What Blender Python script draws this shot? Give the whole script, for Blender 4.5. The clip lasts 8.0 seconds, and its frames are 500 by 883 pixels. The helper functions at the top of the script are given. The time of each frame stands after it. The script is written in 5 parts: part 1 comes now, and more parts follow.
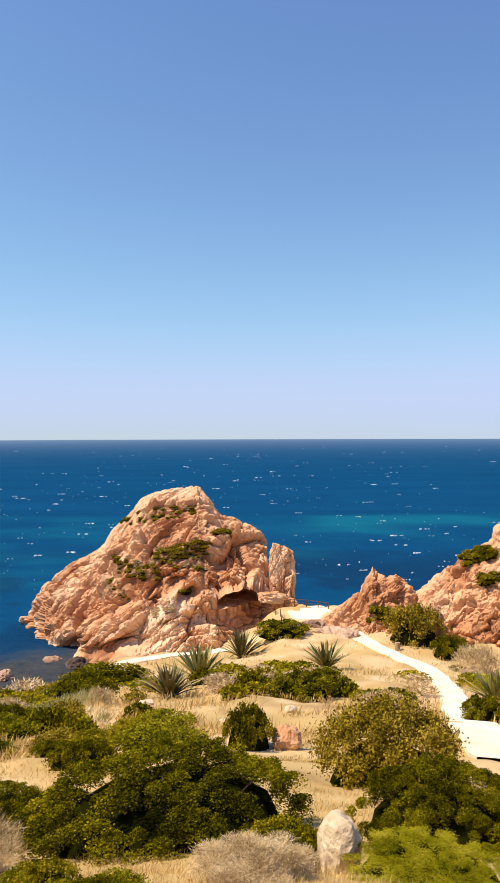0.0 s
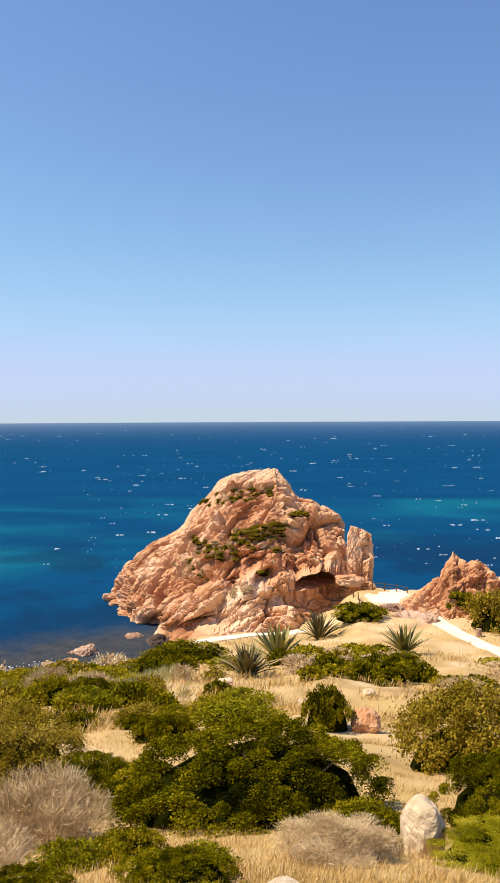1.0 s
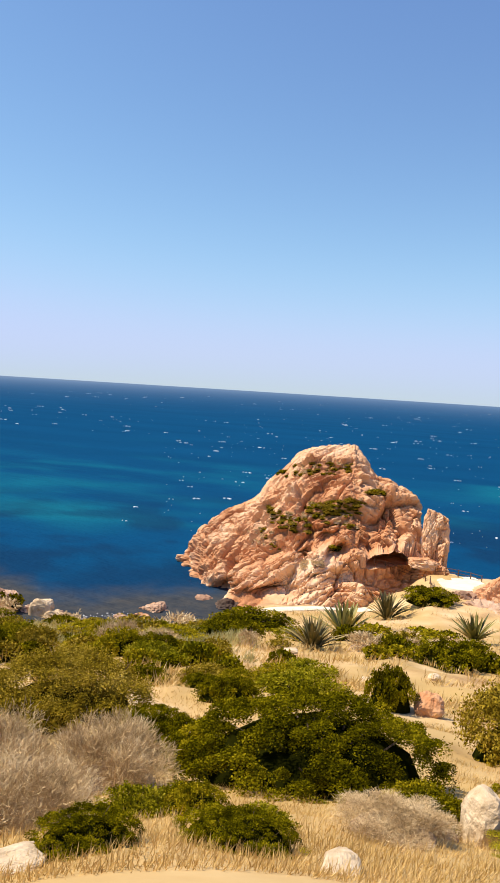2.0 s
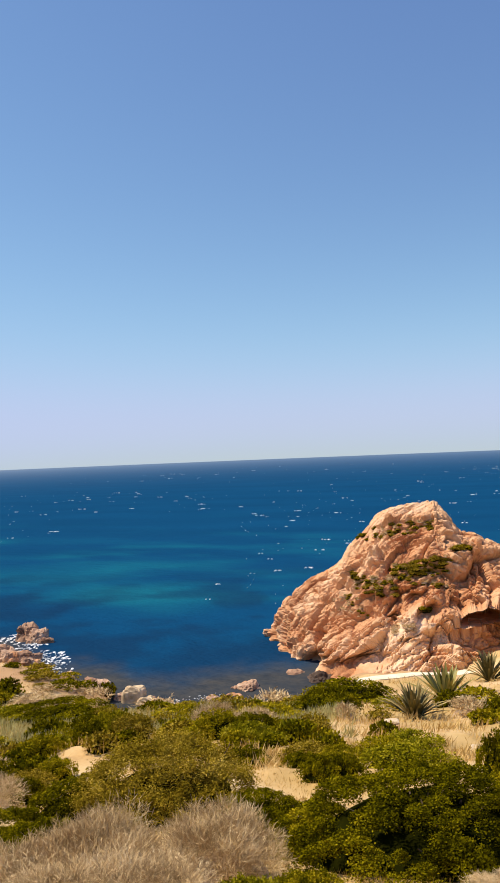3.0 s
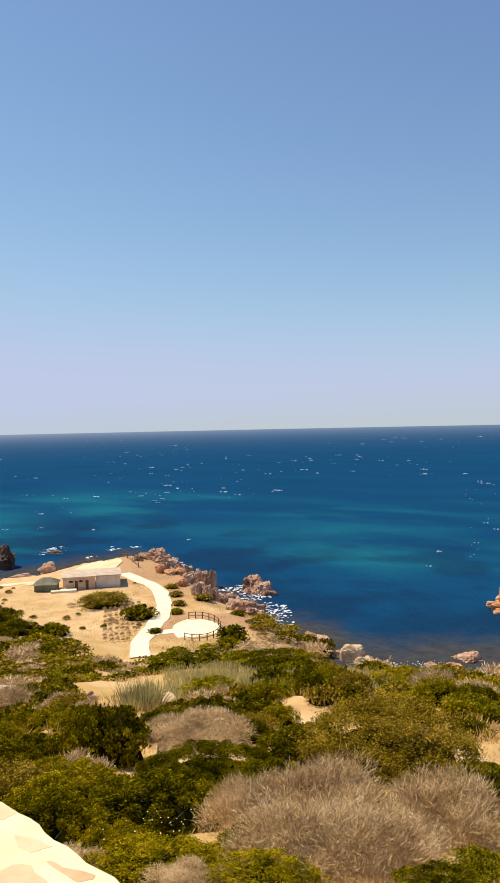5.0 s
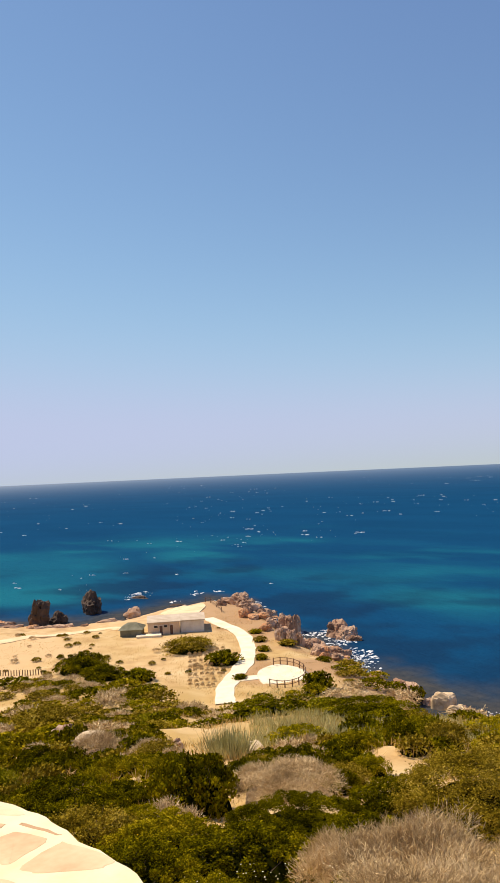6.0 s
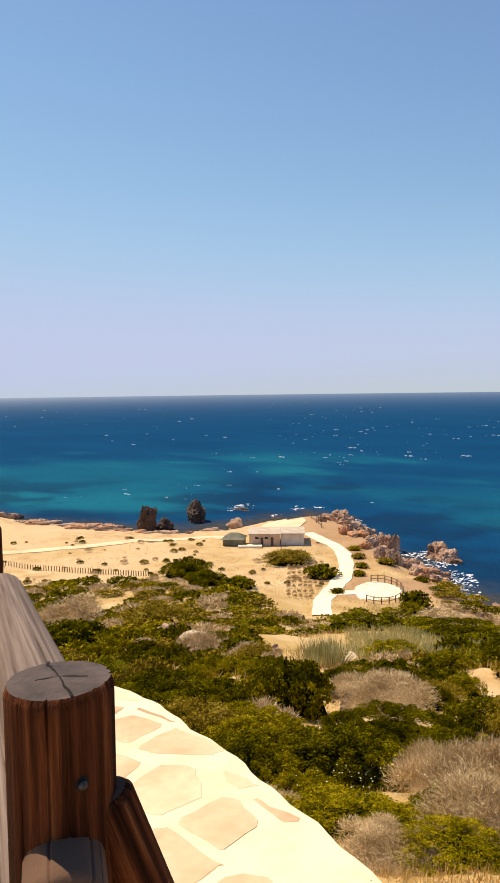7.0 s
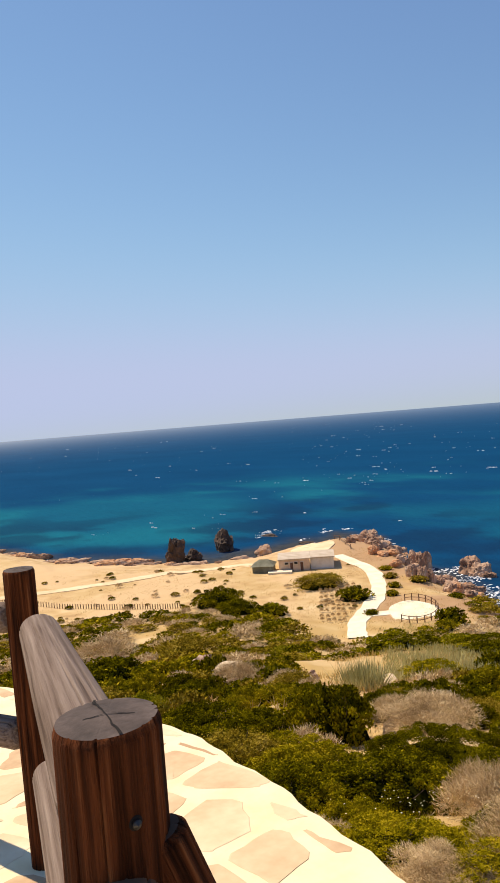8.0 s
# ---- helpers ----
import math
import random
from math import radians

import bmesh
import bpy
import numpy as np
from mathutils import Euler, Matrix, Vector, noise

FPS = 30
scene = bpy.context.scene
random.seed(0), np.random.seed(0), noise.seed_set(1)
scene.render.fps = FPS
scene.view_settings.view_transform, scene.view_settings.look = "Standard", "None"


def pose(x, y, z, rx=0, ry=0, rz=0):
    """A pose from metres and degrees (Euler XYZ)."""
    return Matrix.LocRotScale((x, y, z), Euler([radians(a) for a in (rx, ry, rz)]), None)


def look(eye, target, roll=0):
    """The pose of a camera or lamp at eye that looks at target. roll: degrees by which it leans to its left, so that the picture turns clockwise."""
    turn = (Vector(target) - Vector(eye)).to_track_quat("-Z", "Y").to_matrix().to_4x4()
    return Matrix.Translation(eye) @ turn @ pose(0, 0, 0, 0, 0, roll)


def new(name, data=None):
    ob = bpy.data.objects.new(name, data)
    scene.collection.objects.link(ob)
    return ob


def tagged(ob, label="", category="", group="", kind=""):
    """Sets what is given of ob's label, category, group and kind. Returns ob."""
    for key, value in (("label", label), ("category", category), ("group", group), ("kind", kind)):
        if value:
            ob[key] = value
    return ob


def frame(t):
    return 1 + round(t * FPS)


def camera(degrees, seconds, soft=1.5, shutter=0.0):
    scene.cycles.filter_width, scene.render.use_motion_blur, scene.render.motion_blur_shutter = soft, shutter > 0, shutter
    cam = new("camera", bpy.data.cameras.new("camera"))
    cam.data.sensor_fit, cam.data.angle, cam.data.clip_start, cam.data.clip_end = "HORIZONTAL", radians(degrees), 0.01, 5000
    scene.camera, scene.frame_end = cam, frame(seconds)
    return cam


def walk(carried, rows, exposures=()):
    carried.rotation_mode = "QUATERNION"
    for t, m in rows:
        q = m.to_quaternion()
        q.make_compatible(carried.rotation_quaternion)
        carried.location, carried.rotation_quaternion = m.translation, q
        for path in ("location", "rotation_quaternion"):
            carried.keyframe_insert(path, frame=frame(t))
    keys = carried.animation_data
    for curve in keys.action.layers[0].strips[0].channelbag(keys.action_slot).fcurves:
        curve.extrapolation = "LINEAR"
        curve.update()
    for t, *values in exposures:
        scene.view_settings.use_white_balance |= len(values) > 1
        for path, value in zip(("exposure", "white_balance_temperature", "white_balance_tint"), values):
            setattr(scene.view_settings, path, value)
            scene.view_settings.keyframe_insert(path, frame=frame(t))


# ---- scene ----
# ---------------------------------------------------------------- camera
# A phone held out and swung to the left about the holder: az is degrees to the left of +y.
REACH = 0.45
TURNS = [
 (0.0, 0.0, -0.52, 0.18), (0.5, 4.27, -0.12, 0.25), (1.0, 5.93, -1.85, 0.28), (1.2, 6.78, -1.68, -0.45),
 (2.3, 14.46, -4.66, -2.57), (2.5, 15.28, -3.35, -0.16), (3.0, 17.69, 1.07, 2.31), (3.5, 19.75, 0.07, 1.54),
 (4.0, 25.01, -1.15, 0.69), (4.5, 31.16, 0.92, 2.36), (4.7, 32.79, -1.29, 1.89), (5.8, 39.33, 1.63, 2.66),
 (6.0, 40.75, 2.22, 2.57), (6.5, 45.05, -0.9, 1.71), (7.0, 48.78, -3.94, 0.73), (7.5, 51.49, -1.96, 1.33),
 (8.0, 50.3, -1.85, 4.56)]
cam = camera(37.13, 8.0, soft=1.6)


def held(yaw, pitch, roll):
    a = radians(yaw)
    return pose(-REACH * math.sin(a), REACH * (math.cos(a) - 1), 30.0, 90 + pitch, roll, yaw)


walk(cam, [(t, held(w, p, r)) for t, w, p, r in TURNS], exposures=[(0, 0.05, 7050, 12), (2.5, 0.08, 7050, 12), (3.0, -0.08, 7250, 12), (3.5, -0.1, 7350, 13), (4.0, 0.05, 7350, 13), (4.5, -0.05, 7550, 13), (5.8, -0.15, 7750, 13),
                (6.5, -0.15, 7750, 13), (7.0, -0.1, 7750, 13), (8.0, -0.18, 7550, 13)])

# ---------------------------------------------------------------- light
SUN_AZ, SUN_EL = 100.0, 57.0
world = bpy.data.worlds.new("world")
scene.world = world
world.use_nodes = True
wn = world.node_tree.nodes
sky = wn.new("ShaderNodeTexSky")
sky.sky_type = "NISHITA"
sky.sun_disc = False
sky.sun_elevation, sky.sun_rotation = radians(SUN_EL), radians(-SUN_AZ)
sky.altitude, sky.air_density, sky.dust_density, sky.ozone_density = 200, 1.0, 0.05, 3.5
wn["Background"].inputs["Strength"].default_value = 0.15
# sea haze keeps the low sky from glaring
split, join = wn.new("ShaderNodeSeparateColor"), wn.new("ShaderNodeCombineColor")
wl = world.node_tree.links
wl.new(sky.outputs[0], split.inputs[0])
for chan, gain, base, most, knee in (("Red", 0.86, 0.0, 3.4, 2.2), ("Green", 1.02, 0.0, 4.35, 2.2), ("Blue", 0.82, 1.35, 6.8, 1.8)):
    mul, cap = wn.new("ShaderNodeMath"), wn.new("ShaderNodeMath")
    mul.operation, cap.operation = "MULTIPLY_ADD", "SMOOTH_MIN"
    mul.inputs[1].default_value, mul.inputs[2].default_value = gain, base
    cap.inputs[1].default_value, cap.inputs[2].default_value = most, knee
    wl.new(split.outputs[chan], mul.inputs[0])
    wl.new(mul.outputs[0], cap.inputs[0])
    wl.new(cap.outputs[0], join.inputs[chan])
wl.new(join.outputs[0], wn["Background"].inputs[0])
sun = new("sun", bpy.data.lights.new("sun", "SUN"))
sun.data.energy, sun.data.angle, sun.data.color = 6.0, radians(0.53), (1.0, 0.91, 0.76)
_a, _e = radians(SUN_AZ), radians(SUN_EL)
sun.matrix_world = look((-math.sin(_a) * math.cos(_e) * 90, math.cos(_a) * math.cos(_e) * 90, 90 * math.sin(_e)), (0, 0, 0))


# ---------------------------------------------------------------- numbers and noise
def smooth(x, lo, hi):
    t = np.clip((np.asarray(x, float) - lo) / (hi - lo), 0, 1)
    return t * t * (3 - 2 * t)


def hash3(ix, iy, iz, seed=0):
    n = (ix.astype(np.int64) * 374761393 + iy.astype(np.int64) * 668265263 + iz.astype(np.int64) * 2147483647 + seed * 1274126177) & 0xFFFFFFFF
    n = ((n ^ (n >> 13)) * 1274126177) & 0xFFFFFFFF
    n = ((n ^ (n >> 16)) * 2246822519) & 0xFFFFFFFF
    return ((n ^ (n >> 15)) & 0xFFFFFF) / float(0xFFFFFF)


def vnoise(p, seed=0):
    """Smooth noise from -1 to 1 at the rows of p."""
    p = np.asarray(p, float)
    i = np.floor(p)
    f = p - i
    f = f * f * (3 - 2 * f)
    i = i.astype(np.int64)
    out = 0
    for dx in (0, 1):
        for dy in (0, 1):
            for dz in (0, 1):
                w = (f[:, 0] if dx else 1 - f[:, 0]) * (f[:, 1] if dy else 1 - f[:, 1]) * (f[:, 2] if dz else 1 - f[:, 2])
                out = out + w * hash3(i[:, 0] + dx, i[:, 1] + dy, i[:, 2] + dz, seed)
    return out * 2 - 1


def fbm(p, octaves=4, seed=0):
    p = np.asarray(p, float)
    return sum(vnoise(p * 2 ** k, seed + k) * 0.5 ** k for k in range(octaves))


def noise2(x, y, scale, octaves=3, seed=0):
    x, y = np.atleast_1d(np.asarray(x, float)), np.atleast_1d(np.asarray(y, float))
    return fbm(np.stack([x / scale, y / scale, np.full_like(x, 0.37)], 1), octaves, seed)


def blocks(p, seed=0, tilt=0.5):
    """Fractured rock: cells that each lie at a height and tilt of their own. Gives height and nearness to a crack."""
    p = np.asarray(p, float)
    i = np.floor(p).astype(np.int64)
    best, second = np.full(len(p), 9.0), np.full(len(p), 9.0)
    height = np.zeros(len(p))
    for dx in (-1, 0, 1):
        for dy in (-1, 0, 1):
            for dz in (-1, 0, 1):
                c = i + (dx, dy, dz)
                r = [hash3(c[:, 0], c[:, 1], c[:, 2], seed + k) for k in range(7)]
                q = p - (c + np.stack(r[:3], 1))
                dist = np.sqrt((q * q).sum(1))
                h = r[3] * 2 - 1 + tilt * 2 * (q * (np.stack(r[4:7], 1) - 0.5) * 2).sum(1)
                near = dist < best
                second = np.where(near, best, np.minimum(second, dist))
                height = np.where(near, h, height)
                best = np.where(near, dist, best)
    return height, second - best


def spot(az, d):
    a = radians(az)
    return -d * math.sin(a), d * math.cos(a)


# ---------------------------------------------------------------- the lie of the land
SHORE_AZ = [-180, -130, -90, -60, -35, -20, -8, 0, 9, 14.3, 17, 20.5, 24.4, 26.5, 29, 31.6, 33.4, 34.2, 35.2, 36.8, 38.2, 39.3, 40.0, 41.0, 42.7, 44.4, 45.8, 47.4, 50.4, 54, 58, 62, 66, 70, 80, 100, 130, 180]
SHORE_D = [4700, 4700, 900, 260, 140, 114, 108, 104, 102, 100, 98, 94.6, 93, 94.5, 100, 106.5, 110, 116, 121, 127, 131, 139, 149, 162, 168, 174, 170, 168, 161, 156.5, 160.5, 167.7, 178, 205, 290, 700, 4700, 4700]


def slope_z(d):
    return 30 - 27 * (np.maximum(d, 0.01) / 92) ** 0.75


def land(x, y):
    """Height of the ground at x, y (arrays)."""
    x, y = np.atleast_1d(np.asarray(x, float)), np.atleast_1d(np.asarray(y, float))
    d = np.hypot(x, y)
    az = np.degrees(np.arctan2(-x, y))
    inland = np.interp(az, SHORE_AZ, SHORE_D) - d
    inland = inland + noise2(x, y, 9, 3, 5) * 2.2 * smooth(d, 60, 90) * (1 - smooth(d, 400, 800))
    flat = 3.9 * smooth(az, 27, 36) + 6.8 * (1 - smooth(az, -3, 3))
    base = slope_z(d) - 3.4 * smooth(d, 55, 88) * smooth(az, 9, 14) * (1 - smooth(az, 44, 50))
    k = 1.6
    base = np.where(flat > 0.5, k * np.logaddexp(base / k, np.minimum(flat, 30) / k), base)
    back = smooth(np.abs(az - 25), 78, 112)
    base = base * (1 - back) + (28.2 + 0.01 * np.minimum(d, 600)) * back
    rough = noise2(x, y, 14, 2, 1) * 0.55 * smooth(d, 10, 30) + noise2(x, y, 3.1, 3, 2) * 0.28 * smooth(d, 4, 12) + noise2(x, y, 0.7, 2, 3) * 0.05 * smooth(d, 2.5, 4)
    base = base + rough * (1 - 0.6 * smooth(d, 78, 92) * smooth(az, 27, 36)) * (1 - back)
    base = np.minimum(base, 28.12 + 0.02 * noise2(x, y, 0.7, 2, 3))
    bank = 0.15 + np.maximum(0, inland - 38) * 1.5 + inland * (0.30 - 0.13 * smooth(az, 29, 37) - 0.05 * smooth(az, 44, 50) + 0.9 * (1 - smooth(az, 1, 8))) + noise2(x, y, 2.2, 2, 8) * 0.3
    z = np.where(inland > 0, np.minimum(base, np.maximum(bank, 0.02 + inland * 0.05)), np.maximum(inland * 0.3, -6))
    return z


def land_at(az, d):
    x, y = spot(az, d)
    return x, y, float(land(x, y)[0])


# ---------------------------------------------------------------- materials
def material(name, colours, scale=3.0, rough=0.85, bump=0.3, fine=25.0, per=None, spread=0.2, metal=0.0, translucent=0.0, spec=0.3, stretch=(1, 1, 1), bump_distance=0.05, detail=6):
    """colours: a ramp walked by noise at two sizes. per: 'object' or 'island', what varies piece by piece."""
    m = bpy.data.materials.new(name)
    m.use_nodes = True
    n, l = m.node_tree.nodes, m.node_tree.links
    shader = n["Principled BSDF"]
    tc = n.new("ShaderNodeTexCoord")
    mp = n.new("ShaderNodeMapping")
    mp.inputs["Scale"].default_value = stretch
    l.new(tc.outputs["Object"], mp.inputs["Vector"])
    big, small = n.new("ShaderNodeTexNoise"), n.new("ShaderNodeTexNoise")
    big.inputs["Scale"].default_value, big.inputs["Detail"].default_value = scale, detail
    small.inputs["Scale"].default_value, small.inputs["Detail"].default_value = fine, 4
    l.new(mp.outputs[0], big.inputs["Vector"])
    l.new(mp.outputs[0], small.inputs["Vector"])
    mix = n.new("ShaderNodeMath")
    mix.operation = "MULTIPLY_ADD"
    mix.inputs[1].default_value = 0.3
    l.new(small.outputs[0], mix.inputs[0])
    sub = n.new("ShaderNodeMath")
    sub.operation = "MULTIPLY_ADD"
    sub.inputs[1].default_value, sub.inputs[2].default_value = 1.5, -0.4
    l.new(big.outputs[0], sub.inputs[0])
    l.new(sub.outputs[0], mix.inputs[2])
    last = mix.outputs[0]
    if per:
        src = n.new("ShaderNodeObjectInfo" if per == "object" else "ShaderNodeNewGeometry")
        add = n.new("ShaderNodeMath")
        add.operation = "MULTIPLY_ADD"
        add.inputs[1].default_value = spread * 2
        off = n.new("ShaderNodeMath")
        off.operation = "SUBTRACT"
        off.inputs[1].default_value = spread
        l.new(src.outputs["Random" if per == "object" else "Random Per Island"], add.inputs[0])
        l.new(last, add.inputs[2])
        l.new(add.outputs[0], off.inputs[0])
        last = off.outputs[0]
    ramp = n.new("ShaderNodeValToRGB")
    els = ramp.color_ramp.elements
    while len(els) < len(colours):
        els.new(0.5)
    for i, c in enumerate(colours):
        els[i].position = 0.15 + 0.75 * i / max(1, len(colours) - 1)
        els[i].color = (*c, 1)
    l.new(last, ramp.inputs[0])
    l.new(ramp.outputs[0], shader.inputs["Base Color"])
    shader.inputs["Roughness"].default_value = rough
    shader.inputs["Metallic"].default_value = metal
    shader.inputs["Specular IOR Level"].default_value = spec
    if bump:
        b = n.new("ShaderNodeBump")
        b.inputs["Strength"].default_value, b.inputs["Distance"].default_value = bump, bump_distance
        l.new(mix.outputs[0], b.inputs["Height"])
        l.new(b.outputs[0], shader.inputs["Normal"])
    if translucent:
        t = n.new("ShaderNodeBsdfTranslucent")
        mx = n.new("ShaderNodeMixShader")
        mx.inputs[0].default_value = translucent
        l.new(ramp.outputs[0], t.inputs["Color"])
        l.new(shader.outputs[0], mx.inputs[1])
        l.new(t.outputs[0], mx.inputs[2])
        l.new(mx.outputs[0], n["Material Output"].inputs["Surface"])
    return m


M = {}
M["soil"] = material("soil", [(0.34, 0.20, 0.085), (0.52, 0.34, 0.15), (0.60, 0.43, 0.22), (0.70, 0.53, 0.31)], 0.35, 0.95, 0.5, 6.0)
M["rock"] = material("rock", [(0.22, 0.085, 0.04), (0.50, 0.23, 0.105), (0.64, 0.37, 0.205), (0.71, 0.48, 0.31), (0.80, 0.655, 0.51)], 0.13, 0.9, 1.0, 1.6, bump_distance=0.4, detail=10)
M["grey_rock"] = material("grey_rock", [(0.15, 0.085, 0.055), (0.34, 0.20, 0.13), (0.50, 0.335, 0.23), (0.62, 0.46, 0.35)], 0.6, 0.9, 0.8, 4.0, per="object", spread=0.15, bump_distance=0.15)
# dark sea rock, deepened all over to carry the stacks' shaded near sides
M["dark_rock"] = material("dark_rock", [(0.03, 0.02, 0.016), (0.085, 0.055, 0.04), (0.16, 0.105, 0.078)], 0.8, 0.85, 0.8, 4.0, bump_distance=0.2)
M["pale_stone"] = material("pale_stone", [(0.46, 0.33, 0.19), (0.60, 0.46, 0.30), (0.72, 0.59, 0.42)], 2.0, 0.9, 0.6, 14.0, per="object", spread=0.1)
M["path"] = material("path", [(0.72, 0.60, 0.42), (0.82, 0.72, 0.54), (0.86, 0.79, 0.64)], 0.5, 0.9, 0.3, 9.0)
M["flag"] = material("flag", [(0.48, 0.30, 0.17), (0.62, 0.44, 0.265), (0.72, 0.56, 0.36), (0.81, 0.68, 0.47)], 1.6, 0.85, 0.3, 18.0, per="object", spread=0.16, bump_distance=0.008)
M["sand"] = material("sand", [(0.66, 0.47, 0.27), (0.76, 0.58, 0.36), (0.82, 0.66, 0.45)], 0.4, 0.95, 0.3, 7.0)
M["joint"] = material("joint", [(0.756, 0.6264, 0.3772), (0.792, 0.6873, 0.451), (0.81, 0.7221, 0.5084)], 4.0, 0.95, 0.5, 40.0, bump_distance=0.01)
M["post_wood"] = material("post_wood", [(0.010, 0.0035, 0.0018), (0.052, 0.0155, 0.006), (0.125, 0.037, 0.0135), (0.23, 0.085, 0.034)], 7.0, 0.9, 1.0, 45.0, spec=0.06, stretch=(9, 9, 0.35), bump_distance=0.02)
M["grey_wood"] = material("grey_wood", [(0.075, 0.048, 0.036), (0.165, 0.118, 0.094), (0.235, 0.177, 0.145), (0.30, 0.235, 0.195)], 9.0, 0.85, 0.8, 60.0, spec=0.1, stretch=(8, 8, 0.13), bump_distance=0.008)
M["end_grain"] = material("end_grain", [(0.03, 0.022, 0.019), (0.08, 0.058, 0.05), (0.145, 0.108, 0.095)], 14.0, 0.85, 0.8, 120.0, bump_distance=0.006)
M["crack"] = material("crack", [(0.008, 0.006, 0.005), (0.02, 0.014, 0.01)], 10, 0.95, 0.0)
M["far_wood"] = material("far_wood", [(0.10, 0.05, 0.028), (0.17, 0.09, 0.05)], 5.0, 0.85, 0.3)
M["leaf_dark"] = material("leaf_dark", [(0.017, 0.016, 0.0006), (0.082, 0.073, 0.0022), (0.195, 0.163, 0.005), (0.38, 0.295, 0.013)], 2.2, 0.6, 0, 14, per="island", spread=0.17, translucent=0.1, spec=0.0)
M["leaf_green"] = material("leaf_green", [(0.052, 0.047, 0.0015), (0.175, 0.145, 0.0045), (0.34, 0.26, 0.0105), (0.54, 0.40, 0.028)], 2.2, 0.6, 0, 14, per="island", spread=0.17, translucent=0.1, spec=0.0)
M["leaf_olive"] = material("leaf_olive", [(0.062, 0.044, 0.003), (0.18, 0.125, 0.009), (0.34, 0.24, 0.024), (0.53, 0.385, 0.075)], 2.2, 0.65, 0, 14, per="island", spread=0.17, translucent=0.1, spec=0.0)
M["leaf_yellow"] = material("leaf_yellow", [(0.08, 0.078, 0.003), (0.20, 0.18, 0.007), (0.34, 0.29, 0.014), (0.50, 0.42, 0.05)], 2.2, 0.65, 0, 14, per="island", spread=0.2, translucent=0.2, spec=0.0)
M["twig_dry"] = material("twig_dry", [(0.31, 0.205, 0.10), (0.52, 0.37, 0.195), (0.69, 0.52, 0.30), (0.79, 0.645, 0.42)], 1.6, 0.9, 0, 9, per="island", spread=0.24, spec=0.0)
M["straw"] = material("straw", [(0.33, 0.20, 0.06), (0.53, 0.35, 0.125), (0.68, 0.48, 0.205), (0.78, 0.60, 0.31)], 0.5, 0.85, 0, 9, per="island", spread=0.22, translucent=0.2, spec=0.05)
M["agave"] = material("agave", [(0.075, 0.075, 0.016), (0.165, 0.155, 0.034), (0.31, 0.265, 0.075), (0.46, 0.36, 0.13)], 1.0, 0.5, 0, 6, per="island", spread=0.25)
M["palm"] = material("palm", [(0.063, 0.0554, 0.0157), (0.147, 0.1159, 0.0333), (0.2625, 0.2016, 0.0735), (0.378, 0.2822, 0.1274)], 1.0, 0.6, 0, 6, per="island", spread=0.25)
M["stem"] = material("stem", [(0.045, 0.03, 0.02), (0.11, 0.075, 0.05), (0.2, 0.15, 0.11)], 4, 0.9, 0.4)
M["twig_heart"] = material("twig_heart", [(0.3, 0.195, 0.12), (0.51, 0.36, 0.225)], 3, 0.95, 0)
M["cane"] = material("cane", [(0.30, 0.26, 0.09), (0.46, 0.41, 0.17), (0.60, 0.55, 0.28)], 1.3, 0.7, 0, 9, per="island", spread=0.25, translucent=0.2)
# shade inside the leafy shrubs, put into a near-black colour
M["inner_shade"] = material("inner_shade", [(0.006, 0.007, 0.001), (0.016, 0.017, 0.002)], 3, 1.0, 0, spec=0.0)
M["foam"] = material("foam", [(0.72, 0.76, 0.78), (0.86, 0.88, 0.89), (0.92, 0.93, 0.93)], 0.7, 0.8, 0.2)
M["plaster_tan"] = material("plaster_tan", [(0.52, 0.35, 0.23), (0.64, 0.46, 0.32), (0.70, 0.53, 0.38)], 0.8, 0.9, 0.2, 12)
M["plaster_grey"] = material("plaster_grey", [(0.56, 0.50, 0.42), (0.70, 0.64, 0.55), (0.76, 0.71, 0.62)], 0.8, 0.9, 0.2, 12)
M["roof_pale"] = material("roof_pale", [(0.42, 0.33, 0.24), (0.52, 0.43, 0.33), (0.60, 0.51, 0.41)], 0.8, 0.9, 0.2, 12)
M["canvas"] = material("canvas", [(0.11, 0.11, 0.07), (0.18, 0.175, 0.12), (0.24, 0.235, 0.17)], 0.8, 0.85, 0.2, 12)
M["dark_void"] = material("dark_void", [(0.015, 0.012, 0.01), (0.03, 0.022, 0.018)], 3, 0.5, 0)
M["door_brown"] = material("door_brown", [(0.10, 0.045, 0.03), (0.16, 0.075, 0.05)], 3, 0.6, 0.2)
M["petal"] = material("petal", [(0.70, 0.62, 0.40), (0.82, 0.76, 0.58)], 3, 0.7, 0, spec=0.0)
M["metal_bolt"] = material("metal_bolt", [(0.05, 0.045, 0.04), (0.13, 0.12, 0.11)], 30, 0.45, 0.2, metal=0.9)


